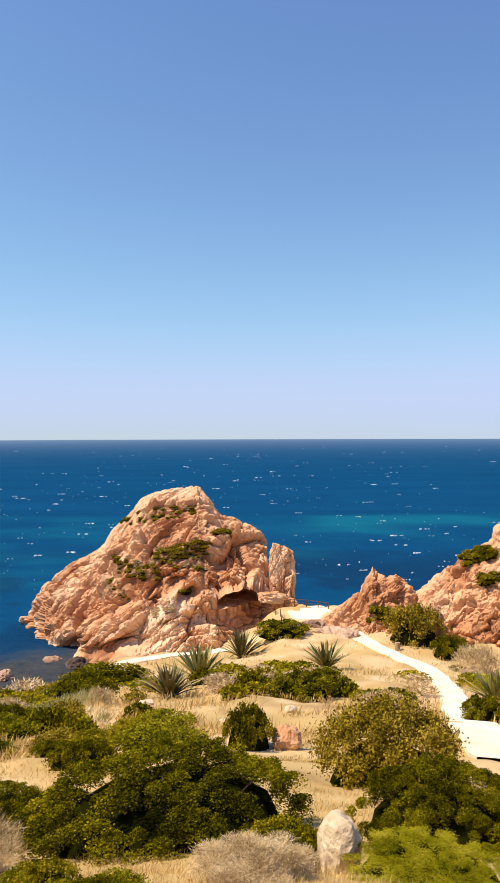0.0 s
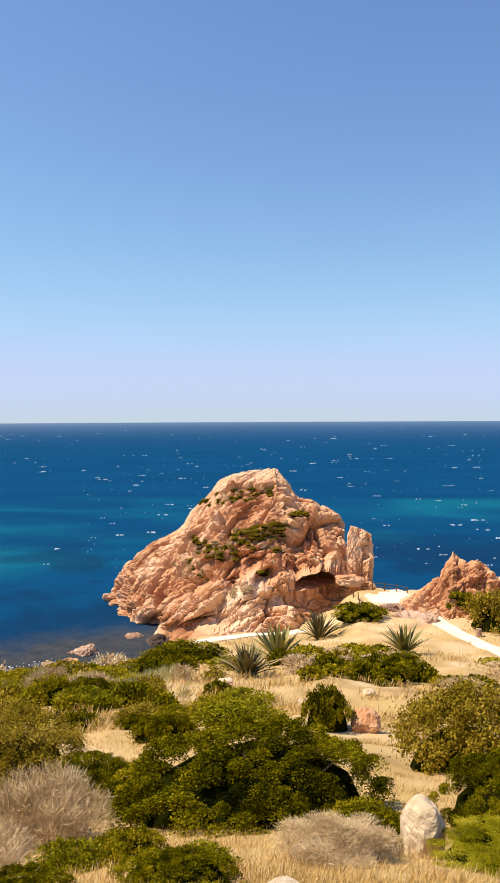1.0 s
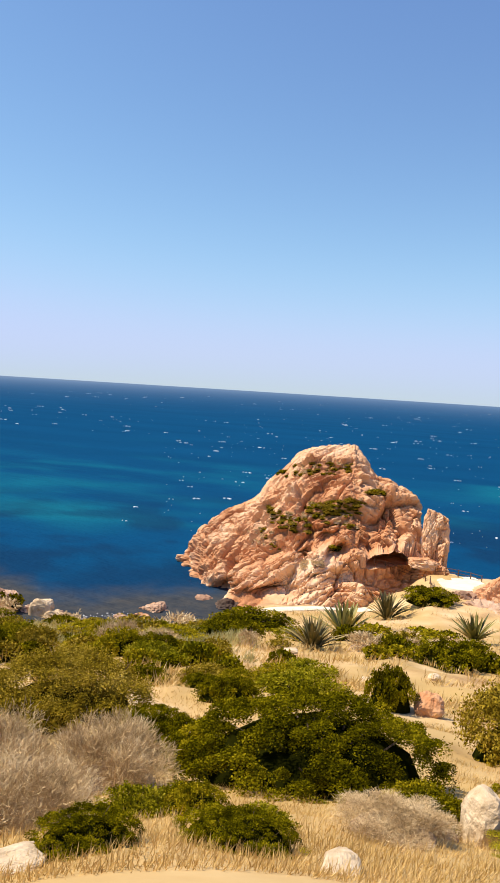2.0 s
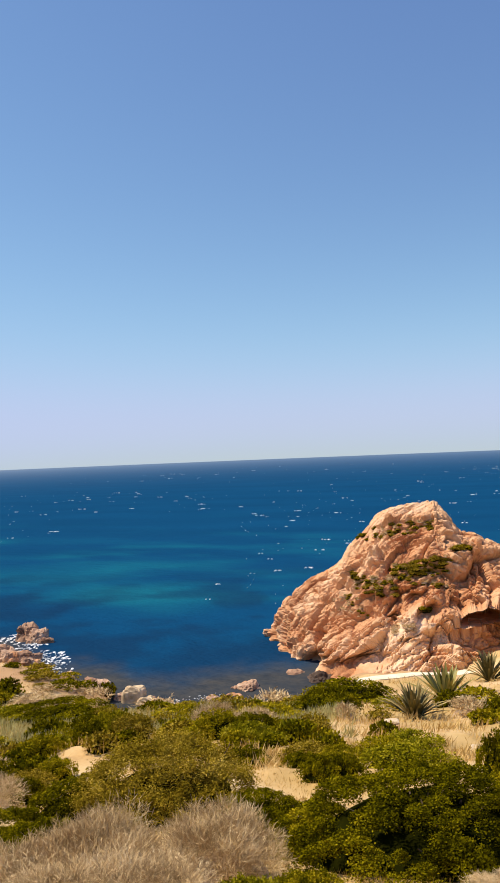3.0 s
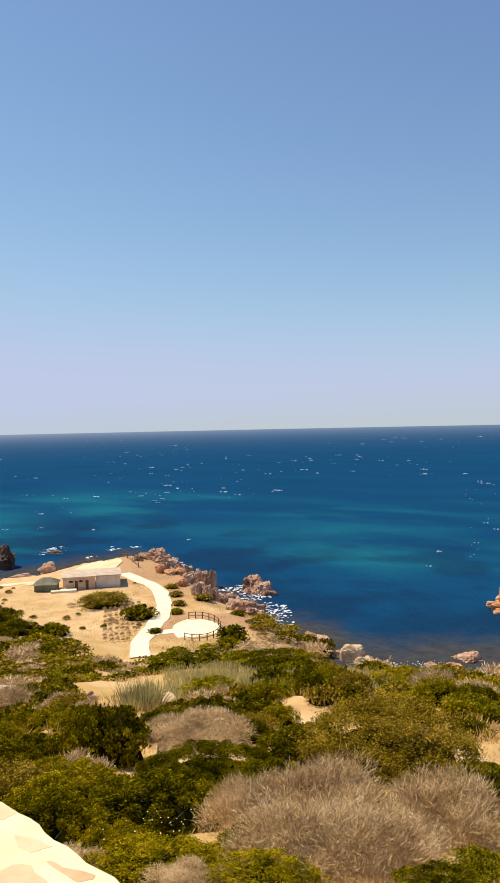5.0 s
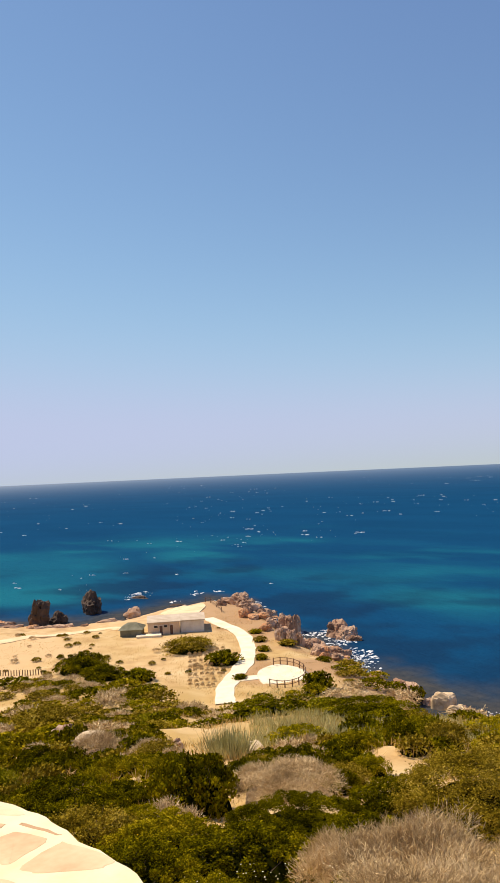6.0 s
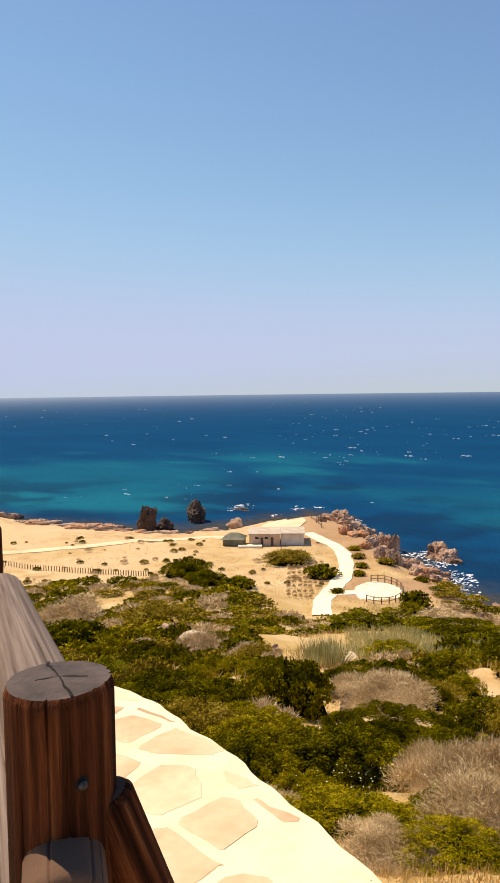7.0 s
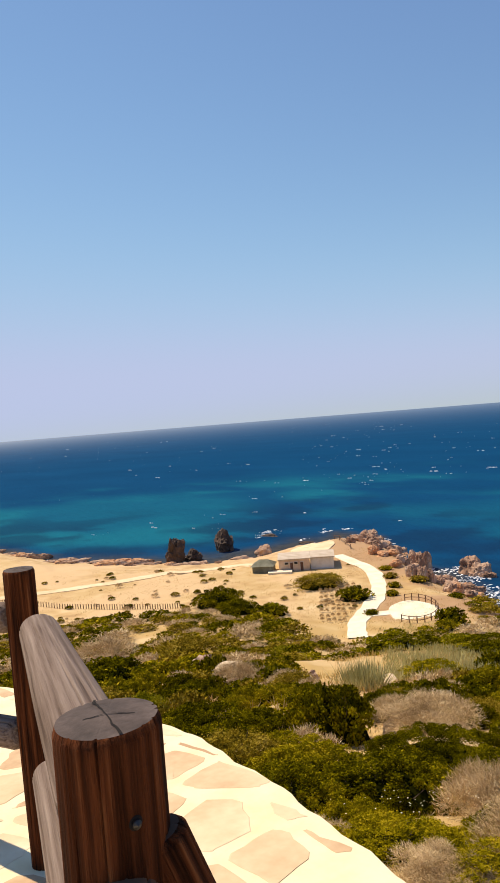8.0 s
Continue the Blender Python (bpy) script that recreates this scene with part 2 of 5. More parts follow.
def ground_material():
    """Soil, straw litter and, towards the water, red gravel."""
    m = M["soil"]
    n, l = m.node_tree.nodes, m.node_tree.links
    shader = n["Principled BSDF"]
    old = shader.inputs["Base Color"].links[0].from_socket
    at = n.new("ShaderNodeAttribute")
    at.attribute_name = "cover"
    sep = n.new("ShaderNodeSeparateColor")
    l.new(at.outputs["Color"], sep.inputs[0])
    last = old
    for chan, dark, lit in (("Red", (0.38, 0.24, 0.08), (0.58, 0.40, 0.16)), ("Green", (0.30, 0.165, 0.08), (0.54, 0.345, 0.19)), ("Blue", (0.55, 0.36, 0.18), (0.72, 0.52, 0.30))):
        no = n.new("ShaderNodeTexNoise")
        no.inputs["Scale"].default_value, no.inputs["Detail"].default_value = 3.5, 6
        pair = n.new("ShaderNodeMix")
        pair.data_type = "RGBA"
        pair.inputs["A"].default_value, pair.inputs["B"].default_value = (*dark, 1), (*lit, 1)
        l.new(no.outputs[0], pair.inputs["Factor"])
        mx = n.new("ShaderNodeMix")
        mx.data_type = "RGBA"
        l.new(sep.outputs[chan], mx.inputs["Factor"])
        l.new(last, mx.inputs["A"])
        l.new(pair.outputs["Result"], mx.inputs["B"])
        last = mx.outputs["Result"]
    l.new(last, shader.inputs["Base Color"])


ground_material()


def sea_material():
    m = bpy.data.materials.new("sea")
    m.use_nodes = True
    n, l = m.node_tree.nodes, m.node_tree.links
    sh = n["Principled BSDF"]
    tc = n.new("ShaderNodeTexCoord")
    at = n.new("ShaderNodeAttribute")
    at.attribute_name = "bed"
    sep = n.new("ShaderNodeSeparateColor")
    l.new(at.outputs["Color"], sep.inputs[0])

    def noise_node(scale, detail, stretch=(1, 1, 1)):
        mp = n.new("ShaderNodeMapping")
        mp.inputs["Scale"].default_value = stretch
        mp.inputs["Rotation"].default_value = (0, 0, radians(20))
        l.new(tc.outputs["Object"], mp.inputs["Vector"])
        no = n.new("ShaderNodeTexNoise")
        no.inputs["Scale"].default_value, no.inputs["Detail"].default_value = scale, detail
        l.new(mp.outputs[0], no.inputs["Vector"])
        return no

    def mix(fac, a, b):
        mx = n.new("ShaderNodeMix")
        mx.data_type = "RGBA"
        l.new(fac, mx.inputs["Factor"])
        for k, v in (("A", a), ("B", b)):
            if isinstance(v, tuple):
                mx.inputs[k].default_value = (*v, 1)
            else:
                l.new(v, mx.inputs[k])
        return mx.outputs["Result"]

    deep = mix(noise_node(0.012, 6, (1, 2.5, 1)).outputs[0], (0.0003, 0.039, 0.108), (0.0006, 0.066, 0.166))
    shoal = mix(sep.outputs["Red"], deep, (0.001, 0.125, 0.19))
    weed = mix(sep.outputs["Green"], shoal, (0.004, 0.025, 0.07))
    stones = mix(noise_node(0.5, 5).outputs[0], (0.012, 0.02, 0.03), (0.10, 0.085, 0.06))
    last = mix(sep.outputs["Blue"], weed, stones)
    n.remove(sh)
    body, gloss, both = n.new("ShaderNodeBsdfDiffuse"), n.new("ShaderNodeBsdfGlossy"), n.new("ShaderNodeMixShader")
    l.new(last, body.inputs["Color"])
    gloss.inputs["Roughness"].default_value = 0.3
    # the sea mirrors the low sky only at the flattest glance
    layer, power, share = n.new("ShaderNodeLayerWeight"), n.new("ShaderNodeMath"), n.new("ShaderNodeMath")
    power.operation, share.operation = "POWER", "MULTIPLY_ADD"
    power.inputs[1].default_value, share.inputs[1].default_value, share.inputs[2].default_value = 110, 0.9, 0.012
    l.new(layer.outputs["Facing"], power.inputs[0])
    l.new(power.outputs[0], share.inputs[0])
    l.new(share.outputs[0], both.inputs[0])
    l.new(body.outputs[0], both.inputs[1])
    l.new(gloss.outputs[0], both.inputs[2])
    l.new(both.outputs[0], n["Material Output"].inputs["Surface"])
    b1, b2 = n.new("ShaderNodeBump"), n.new("ShaderNodeBump")
    b1.inputs["Strength"].default_value, b1.inputs["Distance"].default_value = 0.8, 1.0
    b2.inputs["Strength"].default_value, b2.inputs["Distance"].default_value = 0.8, 0.4
    l.new(noise_node(0.16, 5, (1, 2.2, 1)).outputs[0], b1.inputs["Height"])
    l.new(noise_node(1.1, 4, (1, 2.2, 1)).outputs[0], b2.inputs["Height"])
    l.new(b1.outputs[0], b2.inputs["Normal"])
    l.new(b2.outputs[0], body.inputs["Normal"])
    return m


M["sea"] = sea_material()


# ---------------------------------------------------------------- mesh helpers
def mesh_of(name, verts, faces, mat, smooth_shade=False):
    me = bpy.data.meshes.new(name)
    me.from_pydata([tuple(v) for v in verts], [], faces)
    if mat:
        me.materials.append(mat)
    if smooth_shade:
        me.polygons.foreach_set("use_smooth", [True] * len(me.polygons))
    me.update()
    return me


def quads_mesh(name, corners, mat):
    """Loose quads: corners is an array of n x 4 x 3."""
    c = np.asarray(corners, np.float32)
    k = len(c)
    me = bpy.data.meshes.new(name)
    me.vertices.add(4 * k)
    me.vertices.foreach_set("co", c.reshape(-1))
    me.loops.add(4 * k)
    me.loops.foreach_set("vertex_index", np.arange(4 * k, dtype=np.int32))
    me.polygons.add(k)
    me.polygons.foreach_set("loop_start", np.arange(0, 4 * k, 4, dtype=np.int32))
    me.materials.append(mat)
    me.update(calc_edges=True)
    me.validate()
    return me


def grid_mesh(name, P, mat, wrap=False, smooth_shade=True):
    """P: rows x columns x 3."""
    r, c = P.shape[:2]
    idx = np.arange(r * c).reshape(r, c)
    right = np.roll(idx, -1, 1) if wrap else None
    a = idx[:-1] if wrap else idx[:-1, :-1]
    b = right[:-1] if wrap else idx[:-1, 1:]
    d = idx[1:] if wrap else idx[1:, :-1]
    e = right[1:] if wrap else idx[1:, 1:]
    f = np.stack([a, b, e, d], -1).reshape(-1, 4).astype(np.int32)
    me = bpy.data.meshes.new(name)
    me.vertices.add(r * c)
    me.vertices.foreach_set("co", P.reshape(-1).astype(np.float32))
    me.loops.add(4 * len(f))
    me.loops.foreach_set("vertex_index", f.reshape(-1))
    me.polygons.add(len(f))
    me.polygons.foreach_set("loop_start", np.arange(0, 4 * len(f), 4, dtype=np.int32))
    me.polygons.foreach_set("use_smooth", np.full(len(f), smooth_shade))
    me.materials.append(mat)
    me.update(calc_edges=True)
    return me


def paint(me, name, rgb):
    at = me.attributes.new(name, "FLOAT_COLOR", "POINT")
    at.data.foreach_set("color", np.concatenate([rgb, np.ones((len(rgb), 1))], 1).astype(np.float32).reshape(-1))


def part(name, me, parent, label="", m=None):
    ob = new(name, me)
    ob.parent = parent
    if m is not None:
        ob.matrix_basis = m
    return tagged(ob, label)


def bm_mesh(name, bm, mat):
    me = bpy.data.meshes.new(name)
    bm.to_mesh(me)
    bm.free()
    me.materials.append(mat)
    return me


def box_mesh(name, lo, hi, mat, bevel=0.02):
    bm = bmesh.new()
    bmesh.ops.create_cube(bm, size=1)
    for v in bm.verts:
        v.co = Vector([(lo[k] + hi[k]) / 2 + v.co[k] * (hi[k] - lo[k]) for k in range(3)])
    if bevel:
        bmesh.ops.bevel(bm, geom=bm.edges[:], offset=bevel, segments=1, affect="EDGES")
    return bm_mesh(name, bm, mat)


# ---------------------------------------------------------------- ground and sea
def build_ground():
    az = np.concatenate([np.arange(-180, -28, 6.0), np.arange(-28, 80, 0.3), np.arange(80, 180, 6.0)])
    d = np.concatenate([[0.0, 0.5, 1.0, 1.5], np.geomspace(1.9, 235, 250), np.geomspace(245, 4850, 18)])
    A, D = np.meshgrid(np.radians(az), d)
    x, y = -D * np.sin(A), D * np.cos(A)
    z = land(x.ravel(), y.ravel()).reshape(x.shape)
    me = grid_mesh("ground", np.stack([x, y, z], -1), M["soil"], wrap=True)
    xs, ys, zs, ds, azs = x.ravel(), y.ravel(), z.ravel(), D.ravel(), np.degrees(A).ravel()
    straw = smooth(noise2(xs, ys, 7, 4, 21), -0.35, 0.35) * (1 - smooth(zs, 5, 3))
    gravel = (1 - smooth(zs, 1.2, 3.6)) * smooth(ds, 60, 80) * (1 - 0.8 * smooth(azs, 47, 53))
    gravel = np.maximum(gravel, 0.9 * smooth(noise2(xs, ys, 6, 3, 31), -0.5, 0.2) * smooth(azs, 27, 30) * (1 - smooth(azs, 41, 43)) * smooth(ds, 88, 94))
    gravel = np.maximum(gravel, 0.9 * smooth(ds, 120, 130) * (1 - smooth(azs, 45, 48)) * smooth(azs, 38, 40))
    sand = smooth(azs, 42, 47) * smooth(ds, 92, 100) * (0.15 + 0.75 * smooth(noise2(xs, ys, 11, 3, 41), -0.2, 0.4))
    sand = np.maximum(sand, 0.9 * smooth(noise2(xs, ys, 6, 3, 51), 0.05, 0.4) * (1 - smooth(azs, 2, 10)) * smooth(ds, 20, 30))
    paint(me, "cover", np.stack([straw, gravel, sand], 1))
    return tagged(new("ground", me), "dry sandy coastal slope with straw and red gravel", "ground", kind="structure")


ground = build_ground()


def build_sea():
    az = np.concatenate([np.arange(-180, -32, 4.0), np.arange(-32, 84, 0.5), np.arange(84, 180, 4.0)])
    d = np.concatenate([[40.0], np.geomspace(80, 900, 150), np.geomspace(950, 4900, 14)])
    A, D = np.meshgrid(np.radians(az), d)
    x, y = -D * np.sin(A), D * np.cos(A)
    me = grid_mesh("sea", np.stack([x, y, np.zeros_like(x)], -1), M["sea"], wrap=True)
    xs, ys, ds, azs = x.ravel(), y.ravel(), D.ravel(), np.degrees(A).ravel()
    out = ds - np.interp(azs, SHORE_AZ, SHORE_D)
    wob = noise2(xs, ys, 45, 4, 61)
    streak = noise2(xs * 0.45, ys, 26, 4, 62)
    shoal = smooth(out + 30 * wob, 18, 70) * (1 - smooth(out + 60 * wob, 95, 250)) * smooth(streak, -0.5, 0.45) * smooth(noise2(xs, ys, 75, 3, 66), -0.5, 0.3)
    shoal = np.maximum(shoal, smooth(azs, 47, 56) * smooth(out + 12 * wob, 14, 40) * (1 - smooth(out + 40 * wob, 90, 190)) * (0.55 + 0.45 * smooth(streak, -0.6, 0.3)))
    weed = smooth(noise2(xs, ys, 17, 4, 63), -0.1, 0.45) * (1 - smooth(out, 50, 120)) * smooth(out, 2, 14) * 0.6
    stones = (1 - smooth(out + 4 * noise2(xs, ys, 6, 3, 64), 3, 16)) * 0.85
    paint(me, "bed", np.stack([shoal, weed, stones], 1))
    return tagged(new("sea", me), "deep blue wind-ruffled sea with turquoise shoals", "sea", kind="structure")


sea = build_sea()


# ---------------------------------------------------------------- the great rock
def rough_rock(P, normals, size, seed, squash=(1, 1, 1.5), amount=1.0):
    """Moves the points of a rock along their normals: large blocks, smaller ones, cracks and grain."""
    q = P * np.array(squash)
    warp = np.stack([vnoise(q / (size * 0.8), seed + 50 + k) for k in range(3)], 1) * size * 0.35
    h1, c1 = blocks((q + warp) / size, seed)
    h2, c2 = blocks((q + warp * 0.5) / (size * 0.42), seed + 9)
    h3, c3 = blocks(q / (size * 0.17), seed + 19)
    move = 0.13 * size * h1 + 0.075 * size * h2 + 0.028 * size * h3
    move -= 0.12 * size * (1 - smooth(c1, 0, 0.09)) + 0.05 * size * (1 - smooth(c2, 0, 0.10))
    move += 0.045 * size * fbm(q / (size * 0.1), 2, seed + 33)
    return P + normals * (amount * move)[:, None]


def grid_normals(P):
    du, dv = np.gradient(P, axis=1), np.gradient(P, axis=0)
    n = np.cross(du, dv)
    return n / np.maximum(np.linalg.norm(n, axis=2, keepdims=True), 1e-6)


def jointed(L, size, seed, dip, long=2.6):
    """Relief of granite cut by joints that dip by that many degrees: long slabs, their splinters and deep cracks."""
    c, w = math.cos(radians(dip)), math.sin(radians(dip))
    q = np.stack([(L[:, 0] * c + L[:, 2] * w) / long, L[:, 1], (L[:, 2] * c - L[:, 0] * w) * 1.15], 1)
    warp = np.stack([vnoise(q / size, seed + 50 + k) for k in range(3)], 1) * size * 0.4
    h1, c1 = blocks((q + warp) / size, seed, 0.8)
    h2, c2 = blocks((q + warp * 0.6) / (size * 0.4), seed + 9, 0.8)
    h3, c3 = blocks((q + warp * 0.3) / (size * 0.15), seed + 19, 0.8)
    move = 0.20 * h1 + 0.10 * h2 + 0.038 * h3
    move -= 0.17 * (1 - smooth(c1, 0, 0.12)) + 0.085 * (1 - smooth(c2, 0, 0.14)) + 0.03 * (1 - smooth(c3, 0, 0.16))
    return size * (move + 0.03 * fbm(L / (size * 0.09), 2, seed + 33))


def ridge_rock(az, crest_u, crest_z, foot, top, back, base, rows, cols, size, seed, dips, shape=None, lump=1.0):
    """A ridge of rock: each profile is (places across, values); foot, top and back are distances from the lookout."""
    a = radians(az)
    across, away = np.array([math.cos(a), math.sin(a), 0.0]), np.array([-math.sin(a), math.cos(a), 0.0])
    U, S = np.meshgrid(np.linspace(crest_u[0], crest_u[-1], cols), np.linspace(0, 1, rows))
    C = np.interp(U, crest_u, crest_z)
    f, t, b, z0 = (np.interp(U, *p) for p in (foot, top, back, base))
    k = 0.66
    up, over = np.clip(S / k, 0, 1), np.clip((S - k) / (1 - k), 0, 1)
    rise = 0.55 * up + 0.45 * np.sin(up * math.pi / 2)
    z = np.where(S <= k, z0 + (C - z0) * rise, C - (C + 4) * over ** 1.6)
    far = np.where(S <= k, f + (t - f) * up ** 1.15, t + (b - t) * over ** 0.8)
    P = U[..., None] * across + far[..., None] * away
    P[..., 2] = z
    nrm = grid_normals(P)
    if nrm[rows // 4, cols // 2] @ away > 0:
        nrm = -nrm
    L = np.stack([U, far, z], -1).reshape(-1, 3)
    share = smooth(L[:, 0], dips[2] - 2.5, dips[2] + 2.5)
    move = jointed(L, size, seed, dips[0]) * (1 - share) + jointed(L, size * 1.25, seed + 70, dips[1], 1.8) * share
    move += lump * fbm(L / (size * 1.7), 2, seed + 90)
    calm = 1 - 0.55 * np.exp(-((S.ravel() - k) / 0.07) ** 2)
    Q = P.reshape(-1, 3) + nrm.reshape(-1, 3) * (move * calm)[:, None]
    if shape:
        Q = shape(Q, U, S, z, far, k, across, away)
    return Q.reshape(rows, cols, 3)


def carve_great_rock(Q, U, S, z, far, k, across, away):
    """Hollows above the foot, and the level ledge with the cave at its back."""
    rows, cols = U.shape
    uu, zz = Q @ across, Q[:, 2]
    for cu, cz, ru, rz, deep in ((-1.3, 7.0, 1.0, 0.9, 2.4), (1.6, 9.6, 1.1, 0.8, 2.6), (2.2, 8.0, 0.7, 0.7, 1.8), (-6.0, 2.3, 3.2, 0.7, 2.6), (3.6, 8.8, 0.8, 0.9, 2.2), (-12.4, 0.6, 1.8, 0.9, 2.6), (-0.6, 9.8, 0.5, 1.2, 1.3), (5.4, 11.5, 0.4, 1.4, 1.2), (0.2, 5.2, 0.8, 0.5, 1.2)):
        g = np.exp(-(((uu - cu) / ru) ** 2 + ((zz - cz - 0.25 * (uu - cu)) / rz) ** 2))
        Q = Q + away * (g * deep)[:, None]
    # floor, back wall, roof and lip of the cave follow one another up the face
    z0, front = z.ravel(), S.ravel() <= k
    near = np.exp(-((U.ravel() - 10.6) / 4.6) ** 6)
    Q[:, 2] = np.where((near > 0.4) & (z0 > 6.4) & (z0 < 7.6) & front, 6.5 + 0.2 * (z0 - 6.4), Q[:, 2])
    off = (U.ravel() - 10.3) / 3.3
    inside = (np.abs(off) < 1) & (z0 >= 7.6) & (z0 <= 9.3) & front
    roof = 8.8 - 1.3 * off ** 2 + 0.25 * vnoise(np.stack([U.ravel(), far.ravel(), z0], 1) / 0.9, 77)
    mouth = np.repeat(np.array([np.interp(7.6, z[: int(rows * k), c], far[: int(rows * k), c]) for c in range(cols)])[None], rows, 0).ravel()
    deep = np.interp(z0, [7.6, 8.3, 8.5, 9.3], [0, 7.0, 7.0, -0.6]) * np.sqrt(np.clip(1 - off ** 2, 0, 1))
    level = np.where(z0 < 8.3, 6.74, np.where(z0 < 8.5, 6.74 + (roof - 6.74) * (z0 - 8.3) / 0.2, roof))
    hollow = U.reshape(-1, 1) * across + (mouth + deep)[:, None] * away
    hollow[:, 2] = level
    return np.where(inside[:, None], hollow, Q)


great = ridge_rock(6.6, [-22.0, -21.5, -20.6, -17.0, -11.7, -9.6, -7.2, -5.0, -3.3, -1.0, 2.8, 5.0, 6.2, 7.2, 8.3, 10.6, 12.3, 14.6, 15.4, 15.9],
                   [-1.0, 1.2, 3.6, 8.2, 11.5, 12.0, 15.8, 17.9, 19.8, 21.0, 21.9, 22.0, 21.0, 19.2, 17.7, 17.6, 16.4, 15.2, 13.4, 3.0],
                   ([-22, -17, -11, -4, 3, 9, 16], [122, 106, 99, 95, 95.5, 97, 103]), ([-22, -14, -4, 3, 9, 16], [124, 118, 117, 115, 112, 110]),
                   ([-22, -10, 3, 16], [126, 136, 136, 118]), ([-22, -12, -6, 0, 6, 16], [-2.0, -2.0, 0.0, 1.0, 2.2, 2.4]), 300, 380, 3.6, 3, (38, -28, 5.0), carve_great_rock)
great_rock = tagged(new("sea_rock", grid_mesh("sea_rock", great, M["rock"], smooth_shade=False)), "huge weathered orange-pink granite rock with a cave, rising from the water", "rock")
# the crags east of the path
for az, cu, cz, foot, base, seed in ((-9, [-7.8, -6.5, -3.7, -0.9, 0.5, 2.1, 3.3, 4.5, 5.8, 6.6], [4.6, 6.6, 8.6, 11.0, 14.0, 12.4, 13.3, 12.6, 10.6, 8.5], ([-8, -3, 3, 7], [86, 85, 86, 88]), ([-8, -3, 0, 7], [4.6, 4.8, 6.0, 7.0]), 140),
                                     (-15, [-5.4, -4.3, -2.8, -1.5, -0.2, 0.6, 1.2, 3.3, 4.6, 5.4, 8.0, 12.0], [9.0, 10.8, 12.0, 13.1, 14.4, 14.2, 15.8, 16.7, 17.3, 19.0, 20.0, 21.0], ([-6, 0, 6, 12], [86, 84, 84, 84]), ([-6, 0, 12], [6.5, 6.6, 7.6]), 150)):
    Q = ridge_rock(az, cu, cz, foot, ([-9, 12], [92, 92]), ([-9, 12], [99, 99]), base, 130, 150, 2.3, seed, (62, 30, 1.5), None, 0.6)
    tagged(new("crag", grid_mesh("crag", Q, M["rock"], smooth_shade=False)), "craggy pink granite outcrop beside the path", "rock")


def boulder_mesh(name, seed, mat, subdiv=4, size=0.9, squash=(1, 1, 1.4), amount=1.0, square=1.0):
    bm = bmesh.new()
    bmesh.ops.create_icosphere(bm, subdivisions=subdiv, radius=1)
    P = np.array([v.co for v in bm.verts])
    N = P / np.linalg.norm(P, axis=1, keepdims=True)
    P = np.sign(P) * np.abs(P) ** square
    Q = rough_rock(P * (1 + 0.25 * fbm(P * 0.9 + seed * 3.1, 2, seed))[:, None], N, size, seed, squash, amount)
    for v, q in zip(bm.verts, Q):
        v.co = q
    return bm_mesh(name, bm, mat)


def boulder(me, az, d, sx, sy, sz, turn=0, sink=0.25, lean=0, label="", z=None, name="boulder", group=""):
    x, y, g = land_at(az, d)
    g = max(g, -1.0) if z is None else z
    ob = new(name, me)
    ob.matrix_basis = pose(x, y, g + sz * (1 - 2 * sink), lean, 0, az + turn) @ Matrix.Diagonal((sx, sy, sz, 1))
    return tagged(ob, label or "weathered pink granite boulder on the shore", "rock", group)


ROCKS = [boulder_mesh("boulder", 100 + k, M["rock"], 4, 0.95, (1, 1, 0.95), 1.15, 0.85) for k in range(5)]
GREYS = [boulder_mesh("boulder", 200 + k, M["grey_rock"], 3) for k in range(4)]
DARKS = [boulder_mesh("boulder", 300 + k, M["dark_rock"], 4, 0.8, (1, 1, 1.6), 1.2) for k in range(3)]
SLABS = [boulder_mesh("boulder", 500 + k, M["grey_rock"], 4, 0.75, (1.7, 1.2, 0.45), 1.25, 0.7) for k in range(4)]
ROUND = boulder_mesh("stone", 170, M["rock"], 4, 1.0, (1, 1, 1), 0.5)
PALES = [boulder_mesh("stone", 400 + k, M["pale_stone"], 4, 0.8, (1, 1, 1), 0.4, 0.6) for k in range(3)]

# pillar that a crack parts from the great rock, and the blocks on its ledge
tower = ridge_rock(-2.5, [-2.0, -1.75, -1.3, 0.2, 1.4, 1.75, 2.0], [5.0, 13.2, 14.6, 14.3, 13.5, 12.4, 5.0], ([-2, 2], [104.2, 104.2]), ([-2, 2], [105.6, 105.6]), ([-2, 2], [110, 110]), ([-2, 2], [5, 5]), 90, 70, 1.5, 163, (80, 70, 0.0), None, 0.3)
tagged(new("rock_pillar", grid_mesh("rock_pillar", tower, M["rock"], smooth_shade=False)), "tall split granite pillar beside the great rock", "rock")
boulder(ROCKS[1], -1.6, 103.0, 2.0, 1.2, 0.8, 10, 0.2, 0, "rounded granite block on the cave ledge", 7.0)
# blocks at the foot of the crags
for k, (az, d, sx, sy, sz, zb, turn) in enumerate([
        (-5.0, 90, 1.6, 1.5, 1.3, 5.6, 10), (-6.0, 86, 1.7, 2.0, 1.5, 5.4, 40), (-7.6, 85, 1.5, 1.2, 1.2, 6.0, 140), (-12.4, 84, 1.4, 1.2, 1.2, 6.8, 60), (-13.2, 86.5, 1.8, 1.6, 2.0, 7.2, 120)]):
    boulder(SLABS[k % 4], az, d, sx, sy, sz, turn, 0.25, 12 * math.sin(k * 2.3), "broken pink granite slab at the foot of the crag", zb)


